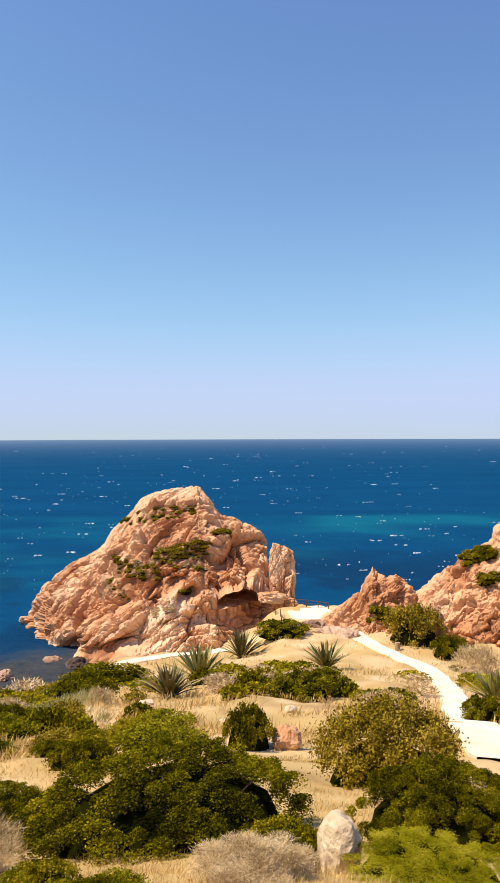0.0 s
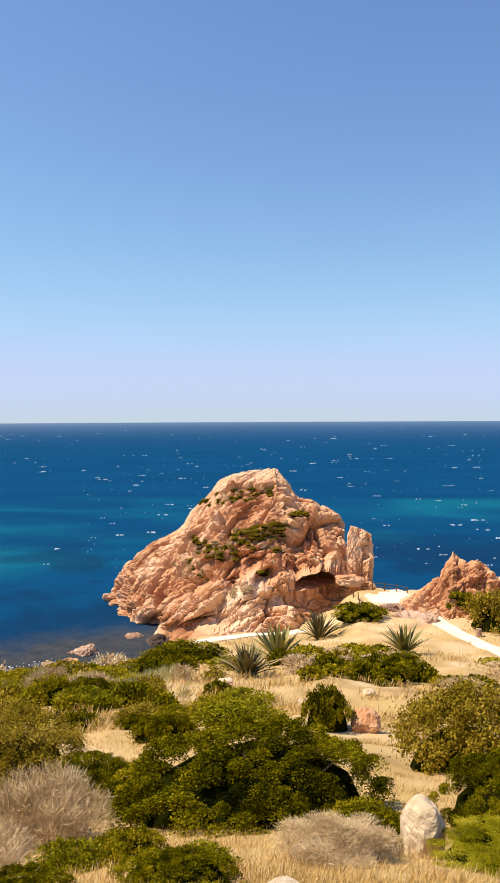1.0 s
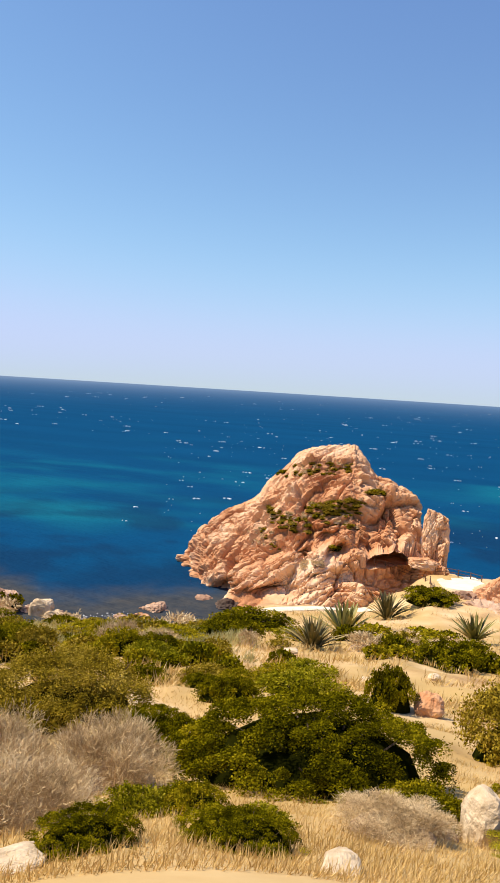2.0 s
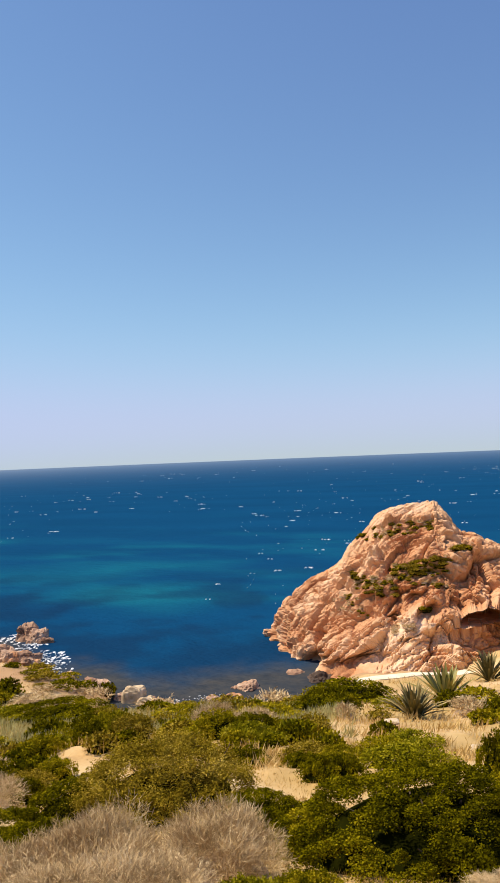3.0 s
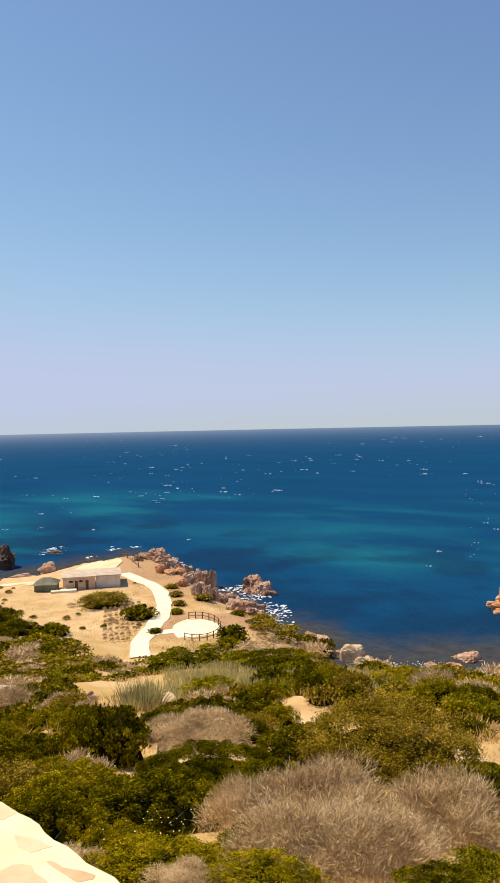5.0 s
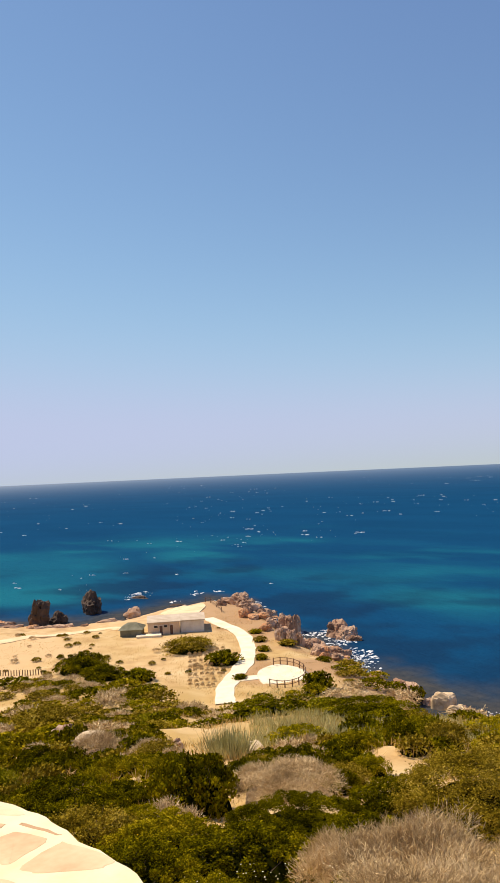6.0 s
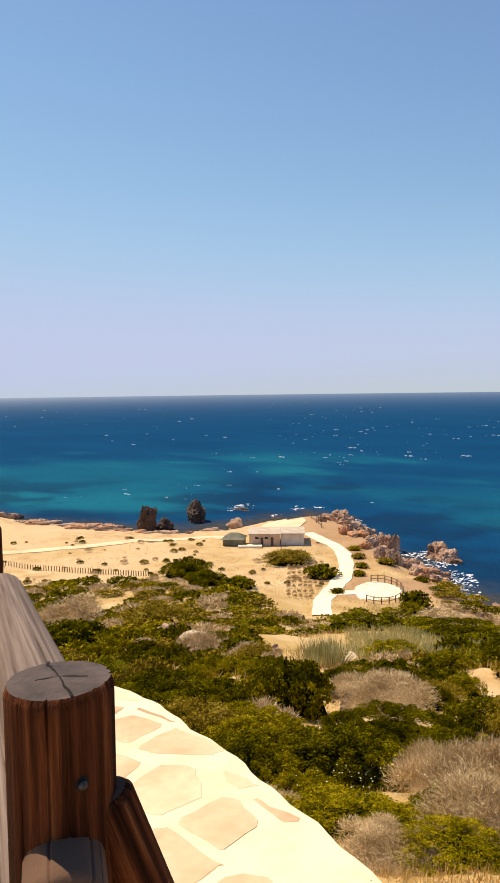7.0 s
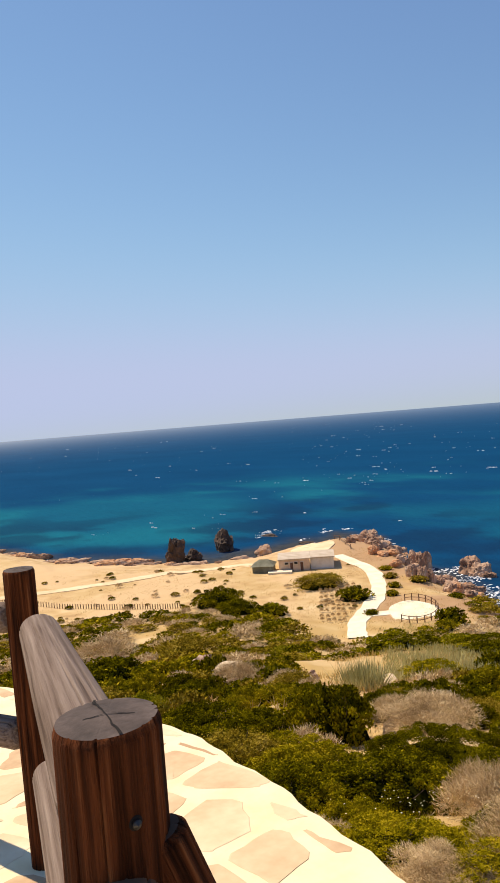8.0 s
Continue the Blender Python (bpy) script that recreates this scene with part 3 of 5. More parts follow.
# ---------------------------------------------------------------- rocks along the water
rng = random.Random(4)
for az, d, sx, sy, sz, pool, label in [
        (57.0, 159, 2.2, 2.0, 3.8, DARKS, "dark upright sea stack near the shore"), (55.6, 162, 2.0, 1.6, 2.0, DARKS, "low dark sea rock beside the stack"),
        (53.2, 171, 3.0, 2.0, 3.4, DARKS, "dark pointed sea stack standing in the water"), (50.2, 161, 2.2, 1.8, 1.7, GREYS, "brown rock at the water's edge"),
        (49.6, 186, 3.2, 1.2, 0.9, DARKS, "low reef rock awash in foam"), (38.1, 138, 1.5, 1.1, 2.9, SLABS[:1], "tall leaning grey slab at the waterline"), (38.6, 141, 1.4, 1.2, 2.6, SLABS[1:2], "brown rock behind the leaning slab"),
        (34.9, 134.5, 1.7, 1.8, 2.5, SLABS[1:2], "jagged brown rock in the surf"), (34.1, 132.5, 1.8, 1.6, 2.0, SLABS[2:3], "jagged brown rock in the surf"), (33.5, 131, 1.4, 1.4, 1.3, SLABS[3:], "low brown rock in the surf"), (42.0, 158, 1.9, 1.5, 1.9, SLABS[2:3], "jagged crest of rock at the headland tip"), (41.3, 157, 1.2, 1.1, 1.2, SLABS[3:], ""), (42.9, 161, 1.8, 1.2, 0.9, SLABS, ""), (41.9, 148, 1.2, 1.0, 1.5, SLABS[1:2], ""), (41.2, 146, 1.5, 1.0, 0.9, SLABS, ""), (40.4, 146, 1.9, 1.1, 1.1, SLABS, ""), (40.8, 152, 2.0, 1.0, 0.9, SLABS, ""), (40.0, 152, 2.0, 1.3, 1.4, SLABS, ""),
        (39.6, 136, 1.2, 1.0, 0.8, SLABS, ""), (38.6, 125, 1.0, 1.0, 0.8, SLABS, ""), (39.1, 115, 0.75, 0.7, 1.3, SLABS[:1], "upright split slab beside the terrace"), (38.3, 114, 0.75, 0.7, 1.6, SLABS[2:3], "upright split slab beside the terrace"), (37.7, 115, 0.75, 0.7, 1.5, SLABS[3:], "upright split slab beside the terrace"), (37.0, 117, 1.4, 0.9, 0.9, SLABS[1:2], ""), (36.2, 119, 1.5, 0.9, 0.8, SLABS, ""), (35.2, 117.5, 1.3, 0.9, 0.8, SLABS, ""), (34.6, 119.5, 1.6, 1.0, 0.9, SLABS, ""),
        (36.2, 115, 1.3, 1.1, 0.7, SLABS, ""), (35.0, 112, 1.3, 1.1, 0.6, SLABS, ""), (33.6, 108, 1.2, 1.1, 0.5, SLABS, ""), (46.8, 172, 2.4, 1.4, 0.9, DARKS, ""),
        (27.2, 94.5, 1.1, 1.4, 2.0, PALES, "pale jagged outcrop at the cove"), (28.2, 96.5, 1.0, 1.0, 1.0, SLABS, ""), (29.6, 97.5, 1.3, 1.1, 0.9, SLABS, ""), (26.4, 93.6, 0.9, 1.0, 1.2, PALES, ""),
        (19.7, 94.5, 1.5, 1.2, 0.8, ROCKS, "red boulder at the cove's edge"), (18.6, 95, 1.4, 1.0, 0.5, ROCKS, ""), (20.3, 109, 0.7, 0.6, 0.5, PALES, "small rock rising from the water"), (14.6, 95.5, 1.0, 0.7, 0.5, PALES, "pale boulder at the rock's foot"),
        (16.4, 103, 1.2, 1.0, 0.4, DARKS, ""), (15.0, 103, 1.5, 1.5, 1.0, GREYS, ""), (13.2, 99.5, 1.6, 1.5, 1.2, DARKS, "")]:
    boulder(rng.choice(pool), az, d, sx, sy, sz, rng.uniform(0, 180), 0.28, rng.uniform(-8, 8), label)
for k in range(170):
    az = rng.choice([rng.uniform(17, 27), rng.uniform(30, 41), rng.uniform(37, 43), rng.uniform(51, 71), rng.uniform(56, 71)])
    d = float(np.interp(az, SHORE_AZ, SHORE_D)) + rng.uniform(-5, 3.0)
    s = rng.uniform(0.35, 1.0) * (1.2 if 35 < az < 43 else 1)
    wide = rng.uniform(1.2, 2.6) if az > 50 else 1.0
    boulder(rng.choice(ROCKS[3:] + GREYS + SLABS), az, d, s * wide * rng.uniform(0.9, 1.6), s, s * rng.uniform(0.4, 0.9), rng.uniform(0, 180) if wide == 1.0 else rng.uniform(-25, 25), 0.32, 0, "", None, "boulder", "shore boulders")
for k in range(75):
    az = rng.uniform(34, 43.5)
    d = rng.uniform(98, 148)
    if d < float(np.interp(az, SHORE_AZ, SHORE_D)) - 3 and d > float(np.interp(az, [34, 37, 38.5, 41, 43.5], [96, 106, 112, 126, 136])):
        s = rng.uniform(0.3, 0.95)
        boulder(rng.choice(GREYS + SLABS + ROCKS[3:]), az, d, s * rng.uniform(0.9, 1.6), s, s * rng.uniform(0.6, 1.3), rng.uniform(0, 180), 0.3, 0, "broken granite rubble on the headland", None, "boulder", "headland boulders")
# scattered stones on the slope
for az, d, sx, sy, sz, label in [
        (-6.6, 6.0, 0.2, 0.16, 0.27, "pale upright stone on the dry slope"), (-2.8, 20.4, 0.4, 0.4, 0.4, "rounded pink stone below the shrubs"), (30.6, 3.6, 0.2, 0.13, 0.045, "flat pale stone among dry shrubs"),
        (4.5, 3.55, 0.13, 0.1, 0.035, "flat pale stone in the straw"), (53.7, 45.3, 0.85, 0.7, 0.55, "white limestone boulder among the shrubs"), (54.8, 47, 0.7, 0.6, 0.4, "grey boulder among the shrubs"),
        (55.4, 50, 0.7, 0.7, 0.95, "grey boulder among the shrubs"), (50.6, 38, 0.9, 0.9, 0.18, "flat white stone slab"), (47.6, 39, 0.35, 0.3, 0.5, "small grey standing stone"), (56.0, 54, 0.9, 0.7, 0.8, "grey boulder among the shrubs"),
        (36.0, 30, 0.4, 0.35, 0.25, ""), (42, 33, 0.4, 0.4, 0.3, ""), (8, 38, 0.4, 0.4, 0.2, ""), (2, 30, 0.35, 0.3, 0.15, ""), (-3, 34, 0.3, 0.3, 0.15, "")]:
    boulder(ROUND if "pink" in label else rng.choice(GREYS if "grey" in label else PALES), az, d, sx, sy, sz, rng.uniform(0, 180), 0.25, 0, label or "small pale stone on the slope", None, "stone")


# ---------------------------------------------------------------- paths
def ribbon(points, width, lift=0.07, step=0.7):
    """A path laid over the ground along points (az, d)."""
    pts = np.array([spot(a, d) for a, d in points])
    t = np.concatenate([[0], np.cumsum(np.hypot(*np.diff(pts, axis=0).T))])
    fine = np.linspace(0, t[-1], max(4, int(t[-1] / step)))
    xy = np.stack([np.interp(fine, t, pts[:, 0]), np.interp(fine, t, pts[:, 1])], 1)
    for _ in range(6):
        xy[1:-1] = (xy[:-2] + 2 * xy[1:-1] + xy[2:]) / 4
    tang = np.gradient(xy, axis=0)
    side = np.stack([-tang[:, 1], tang[:, 0]], 1)
    side /= np.linalg.norm(side, axis=1, keepdims=True)
    rows = []
    n = len(xy)
    for o in (-1.0, -0.98, -0.6, -0.2, 0.2, 0.6, 0.98, 1.0):
        w = width / 2 * (1 + 0.18 * noise2(xy[:, 0], xy[:, 1], 3.0, 2, 70 + int(o * 3)))
        q = xy + side * (o * w)[:, None]
        z = land(q[:, 0], q[:, 1])
        rows.append([q, z])
    top = np.max([r[1] for r in rows], axis=0)
    for _ in range(3):
        top[1:-1] = (top[:-2] + top[1:-1] + top[2:]) / 3
    P = np.stack([np.concatenate([q, (top * 0.75 + z * 0.25 + lift - (0.4 if k in (0, 7) else 0))[:, None]], 1) for k, (q, z) in enumerate(rows)], 1)
    return P


PATHS = {"path_east": ([(-19.5, 21), (-18.4, 23.5), (-17.0, 27), (-15.9, 36), (-15.5, 48), (-14.6, 60), (-13.6, 70), (-11.5, 76), (-9.4, 80), (-8.4, 84), (-6.8, 93), (-5.4, 99), (-4.0, 103)], 1.9),
         "path_foot": ([(10.2, 79), (8.0, 82), (5.5, 86), (3.5, 89), (2.0, 91)], 1.8),
         "path_west": ([(43.5, 80.5), (43.7, 86), (43.5, 91), (42.7, 97), (41.85, 102.4), (41.6, 110), (41.9, 119), (42.6, 125), (43.6, 129), (44.6, 134)], 2.4),
         "path_link": ([(43.0, 94.5), (41.8, 95), (40.3, 95)], 1.9),
         "track_sand": ([(70.5, 128), (66, 127), (62, 128), (58, 131), (55.5, 136), (52, 136), (50.6, 131)], 2.6),
         "path_cove": ([(31.5, 78), (30, 80), (28.4, 81.5)], 1.3)}
for nm, (pts, w) in PATHS.items():
    tagged(new(nm, grid_mesh(nm, ribbon(pts, w), M["sand"] if "sand" in nm else M["path"], smooth_shade=False)), "pale sandy track across the field" if "sand" in nm else "pale cream concrete footpath on the slope", "path", kind="structure")


def disc(name, az, d, rx, ry, turn, mat, lift, label, follow=False):
    cx, cy = spot(az, d)
    t = np.linspace(0, 2 * math.pi, 60, endpoint=False)
    base = float(land(cx, cy)[0])
    rings = []
    for k, drop in ((1.02, 0.6), (1.0, 0.0), (0.66, 0), (0.33, 0), (0.0, 0)):
        wob = 1 + 0.04 * np.sin(3 * t + 1) + 0.03 * np.sin(5 * t)
        p = np.stack([rx * k * wob * np.cos(t), ry * k * wob * np.sin(t)], 1)
        a = radians(turn)
        q = p @ np.array([[math.cos(a), math.sin(a)], [-math.sin(a), math.cos(a)]]) + (cx, cy)
        level = land(q[:, 0], q[:, 1])[:, None] if follow else np.full((60, 1), base)
        rings.append(np.concatenate([q, level + lift - drop], 1))
    tagged(new(name, grid_mesh(name, np.stack(rings), mat, wrap=True, smooth_shade=False)), label, "terrace", kind="structure")
    return base + lift


terrace_z = disc("terrace_round", 39.2, 94.6, 3.1, 5.6, 42, M["path"], 0.12, "pale round viewing terrace with a wooden fence")
disc("terrace_point", 46.5, 146, 4.4, 9.0, 47, M["sand"], 0.15, "pale sandy area behind the huts", True)
disc("terrace_cave", -4.7, 95, 3.2, 3.0, 0, M["path"], 0.2, "pale paved ledge beside the great rock")


# ---------------------------------------------------------------- wooden railings in the distance
def log_mesh(name, length, r, mat, sides=10, rings=6, seed=0, taper=0.94):
    z = np.linspace(0, length, rings)
    t = np.linspace(0, 2 * math.pi, sides, endpoint=False)
    P = np.zeros((rings, sides, 3))
    for i, h in enumerate(z):
        rr = r * (1 - (1 - taper) * h / length) * (1 + 0.05 * np.sin(2 * t + seed) + 0.03 * np.sin(5 * t + i))
        P[i] = np.stack([rr * np.cos(t), rr * np.sin(t), np.full(sides, h)], 1)
    bm = bmesh.new()
    vs = [[bm.verts.new(p) for p in ring] for ring in P]
    for i in range(rings - 1):
        for j in range(sides):
            bm.faces.new((vs[i][j], vs[i][(j + 1) % sides], vs[i + 1][(j + 1) % sides], vs[i + 1][j]))
    bm.faces.new(vs[0][::-1])
    bm.faces.new(vs[-1])
    return bm_mesh(name, bm, mat)


POST_FAR = log_mesh("post", 1.12, 0.065, M["far_wood"], 8, 3)
RAIL_FAR = log_mesh("rail", 1.0, 0.042, M["far_wood"], 8, 3, 2)


def along(a, b):
    a, b = Vector(a), Vector(b)
    q = (b - a).to_track_quat("Z", "Y").to_matrix().to_4x4()
    return Matrix.Translation(a) @ q @ Matrix.Diagonal((1, 1, (b - a).length, 1))


def railing(label, points, rails=(0.48, 0.90)):
    """points: the posts' feet in the world."""
    root = tagged(new("railing"), label, "fence")
    for p in points:
        part("post", POST_FAR, root, m=Matrix.Translation((p[0], p[1], p[2] - 0.15)))
    for a, b in zip(points, points[1:]):
        for h in rails:
            part("rail", RAIL_FAR, root, m=along((a[0], a[1], a[2] + h), (b[0], b[1], b[2] + h)))


def ring_posts(az, d, rx, ry, turn, a0, a1, n, z):
    cx, cy = spot(az, d)
    out = []
    for k in range(n):
        t = radians(a0 + (a1 - a0) * k / (n - 1))
        px, py = rx * math.cos(t), ry * math.sin(t)
        a = radians(turn)
        out.append((cx + px * math.cos(a) - py * math.sin(a), cy + px * math.sin(a) + py * math.cos(a), z))
    return out


railing("brown log railing round the pale terrace", ring_posts(39.2, 94.6, 3.0, 5.5, 42, -125, 105, 14, terrace_z))
bpy.context.view_layer.update()


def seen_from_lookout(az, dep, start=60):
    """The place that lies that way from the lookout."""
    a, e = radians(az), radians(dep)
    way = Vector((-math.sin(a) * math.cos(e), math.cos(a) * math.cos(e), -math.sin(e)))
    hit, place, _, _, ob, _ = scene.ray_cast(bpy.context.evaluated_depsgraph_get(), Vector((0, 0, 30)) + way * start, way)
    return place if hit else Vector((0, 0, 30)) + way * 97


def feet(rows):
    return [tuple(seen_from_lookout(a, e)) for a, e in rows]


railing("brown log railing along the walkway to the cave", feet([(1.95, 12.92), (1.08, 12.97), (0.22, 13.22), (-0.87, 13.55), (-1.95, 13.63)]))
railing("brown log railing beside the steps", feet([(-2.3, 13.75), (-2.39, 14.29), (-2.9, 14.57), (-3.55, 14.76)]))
railing("brown log railing above the sea", [(*spot(a, d), float(land(*spot(a, d))[0])) for a, d in ((-2.6, 98.5), (-3.4, 99.0), (-4.3, 99.2), (-5.2, 99.2), (-6.0, 98.8))])
railing("brown log railing near the point", [(*land_at(a, d)[:2], land_at(a, d)[2]) for a, d in ((44.7, 157), (44.3, 151), (43.9, 145), (43.5, 139))])

STAKE = log_mesh("post", 0.95, 0.06, M["far_wood"], 6, 2)
stakes = tagged(new("post_fence"), "row of short wooden stakes along the sandy field", "fence")
for k in range(72):
    u = k / 71
    az = 57.0 + 13.5 * u
    d = 104.5 + 6 * u + 14 * u * u
    x, y, z = land_at(az, d)
    part("post", STAKE, stakes, m=pose(x, y, z - 0.2, rng.uniform(-4, 4), rng.uniform(-4, 4), 0))


# ---------------------------------------------------------------- huts on the point
def hut(name, az0, az1, d, depth, height, wall_mat, label, openings):
    """A flat-roofed hut whose front runs from az0 (its left) to az1."""
    x0, y0 = spot(az0, d)
    x1, y1 = spot(az1, d)
    z = min(land_at((az0 + az1) / 2, d)[2], land_at(az0, d)[2]) - 0.1
    w = math.hypot(x1 - x0, y1 - y0)
    root = new(name)
    root.matrix_basis = Matrix.Translation((x0, y0, z)) @ Matrix.Rotation(math.atan2(y1 - y0, x1 - x0), 4, "Z")
    tagged(root, label, "hut")
    part("wall", box_mesh("wall", (0, 0.05, 0), (w, depth, height), wall_mat), root)
    part("roof", box_mesh("roof", (-0.15, -0.1, height), (w + 0.2, depth + 0.2, height + 0.16), M["roof_pale"]), root, "pale flat roof slab")
    for kind, u, b, ww, hh in openings:
        surround = part(kind, box_mesh(kind, (u - 0.06, -0.03, b - 0.06), (u + ww + 0.06, 0.06, b + hh + 0.06), M["plaster_grey"], 0), root)
        part("panel" if kind == "door" else "pane", box_mesh("panel", (u, -0.06, b), (u + ww, -0.02, b + hh), M["door_brown"] if kind == "door" else M["dark_void"], 0), surround)
    return root


hut("beach_hut", 49.15, 46.75, 124, 6.0, 2.05, M["plaster_tan"], "low tan plastered hut with a flat pale roof", [("door", 1.9, 0.0, 0.5, 1.6), ("window", 1.0, 1.3, 0.6, 0.35), ("window", 2.6, 1.3, 0.55, 0.35), ("door", 3.6, 0.0, 0.5, 1.6)])
hut("beach_hut", 46.7, 44.9, 124.5, 6.0, 2.0, M["plaster_grey"], "low whitish plastered hut with a flat roof", [])


def canvas_shelter():
    x, y, z = land_at(50.3, 125.5)
    root = tagged(new("shelter"), "dark olive shelter with a pitched canvas roof", "shelter")
    root.matrix_basis = pose(x, y, z - 0.1, 0, 0, 40)
    part("wall", box_mesh("wall", (-1.7, -1.7, 0), (1.7, 1.7, 1.3), M["canvas"]), root)
    v = [(-2, -2, 1.25), (2, -2, 1.25), (2, 2, 1.25), (-2, 2, 1.25), (-0.7, 0, 2.15), (0.7, 0, 2.15)]
    part("roof", mesh_of("roof", v, [(0, 1, 5, 4), (1, 2, 5), (2, 3, 4, 5), (3, 0, 4), (3, 2, 1, 0)], M["canvas"]), root)


canvas_shelter()
plinth_x, plinth_y, plinth_z = land_at(48.9, 122.6)
plinth = tagged(new("step"), "pale concrete step in front of the hut", "step")
plinth.matrix_basis = pose(plinth_x, plinth_y, plinth_z, 0, 0, 48)
part("slab", box_mesh("slab", (-2.4, -0.5, -0.2), (1.6, 1.2, 0.3), M["path"]), plinth)


# ---------------------------------------------------------------- plants
def unit(v):
    return v / np.maximum(np.linalg.norm(v, axis=-1, keepdims=True), 1e-9)


def leaf_quads(pos, axis, length, width, g, facing=None):
    """Leaves at pos that point along axis, each a kite of one quad; facing: which way their blades look."""
    toward = unit(g.normal(size=axis.shape))
    if facing is not None:
        toward = unit(facing + toward * 0.42)
    side = unit(np.cross(axis, toward))
    length, width = np.asarray(length)[:, None], np.asarray(width)[:, None]
    return np.stack([pos, pos + axis * length * 0.5 + side * width * 0.5, pos + axis * length, pos + axis * length * 0.5 - side * width * 0.5], 1)


def lobes(g, n, flat, spread, small=0.1, large=0.175):
    """Centres and radii of the clumps that make up a shrub of radius 1, spaced over its dome."""
    k = np.arange(n) + 0.5
    r = np.sqrt(k / n) * spread * 1.04
    a = k * 2.39996 + g.normal(size=n) * 0.25
    r = r * (1 + g.normal(size=n) * 0.05)
    size = g.uniform(small, large, n)
    z = flat * np.sqrt(np.maximum(0.02, 1 - (r / 1.02) ** 2)) * g.uniform(0.8, 1.14, n) - size * 0.4
    return np.stack([r * np.cos(a), r * np.sin(a), np.maximum(z, size * 0.3)], 1), size


def shrub_parts(seed, leaves, size, flat, mat, lobe_count, loose=0.0, spread=0.88):
    g = np.random.default_rng(seed)
    fine = math.sqrt(70 / lobe_count)
    c, r = lobes(g, lobe_count, flat, spread, 0.075 * fine, 0.155 * fine)
    pick = g.integers(0, lobe_count, leaves)
    nrm = unit(g.normal(size=(leaves, 3)) + (0, 0, 0.55))
    pos = c[pick] + nrm * (r[pick] * g.uniform(0.75, 1.08 + loose, leaves) * (1 + loose * g.uniform(0, 1.5, leaves) ** 3))[:, None]
    pos[:, 2] = np.maximum(pos[:, 2], 0.0)
    axis = unit(nrm * 0.35 + g.normal(size=(leaves, 3)) * 0.6 + (0, 0, 0.3))
    L = size * g.uniform(0.7, 1.4, leaves)
    foliage = quads_mesh("foliage", leaf_quads(pos, axis, L, L * g.uniform(0.5, 0.8, leaves), g, nrm), mat)
    # added near-black dome: stands in for the shade between the leaf clumps
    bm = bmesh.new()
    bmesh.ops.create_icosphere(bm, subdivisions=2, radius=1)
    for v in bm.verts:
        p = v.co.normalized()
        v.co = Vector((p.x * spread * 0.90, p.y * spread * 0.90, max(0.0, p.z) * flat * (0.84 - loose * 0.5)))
    heart = bm_mesh("heart", bm, M["inner_shade"])
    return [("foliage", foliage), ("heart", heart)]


def twig_mesh(g, count, flat, length, width, mat, spread=0.8):
    """Dry broom: uneven tufts of fine twigs that rise and fan out."""
    n = 26
    c, r = lobes(g, n, flat, spread)
    r = r * g.uniform(1.6, 3.0, n)
    pick = g.integers(0, n, count)
    nrm = unit(g.normal(size=(count, 3)) + (0, 0, 0.6))
    pos = c[pick] + nrm * (r[pick] * g.uniform(0.1, 1.0, count) ** 0.6)[:, None]
    pos[:, 2] = np.maximum(pos[:, 2], 0.0)
    axis = unit(nrm * 0.35 + np.stack([pos[:, 0] * 0.3, pos[:, 1] * 0.3, np.full(count, 0.6)], 1) + g.normal(size=(count, 3)) * 0.65)
    L = length * g.uniform(0.4, 1.7, count)
    return quads_mesh("brushwood", leaf_quads(pos, axis, L, width * g.uniform(0.6, 1.4, count), g), mat)


def stems_mesh(seed, n, height, mat):
    g = np.random.default_rng(seed)
    bm = bmesh.new()
    for _ in range(n):
        a, lean, r = g.uniform(0, 2 * math.pi), g.uniform(0.1, 0.75), g.uniform(0.012, 0.028)
        p = Vector((g.normal() * 0.06, g.normal() * 0.06, -0.05))
        ring = None
        for k in range(5):
            rr = r * (1 - k * 0.18)
            t = [bm.verts.new(p + Vector((rr * math.cos(b), rr * math.sin(b), 0))) for b in (0, 2.1, 4.2)]
            if ring:
                for j in range(3):
                    bm.faces.new((ring[j], ring[(j + 1) % 3], t[(j + 1) % 3], t[j]))
            ring = t
            p = p + Vector((math.cos(a) * lean + g.normal() * 0.2, math.sin(a) * lean + g.normal() * 0.2, 1)) * (height / 4)
    return bm_mesh("stems", bm, mat)


def plant(name, pieces, label, category, group):
    root = tagged(new(name), label, category, group)
    for nm, me in pieces:
        part(nm, me, root)
    return root


def rosette_mesh(seed, blades, mat, length, width, droop, rise):
    """Sword leaves, folded along the middle, that spring from one point and arch over."""
    g = np.random.default_rng(seed)
    verts, faces = [], []
    for k in range(blades):
        a, up = g.uniform(0, 2 * math.pi), g.uniform(*rise)
        ln, w = length * g.uniform(0.7, 1.1), width * g.uniform(0.8, 1.2)
        out, side = np.array([math.cos(a), math.sin(a)]), np.array([-math.sin(a), math.cos(a)])
        base = len(verts)
        steps = 6
        for i in range(steps):
            t = i / (steps - 1)
            r = ln * t * math.cos(up) + 0.05
            h = ln * (t * math.sin(up) - droop * t * t * g.uniform(0.9, 1.1))
            half = w * (1 - t) ** 0.7 * (0.6 + 0.8 * t) + 0.004
            for o, dz in ((-1, half * 0.5), (0, 0), (1, half * 0.5)):
                verts.append((out[0] * r + side[0] * half * o, out[1] * r + side[1] * half * o, max(0.0, h) + dz))
        for i in range(steps - 1):
            for j in range(2):
                q = base + 3 * i + j
                faces.append((q, q + 1, q + 4, q + 3))
    return mesh_of("leaves", verts, faces, mat, True)


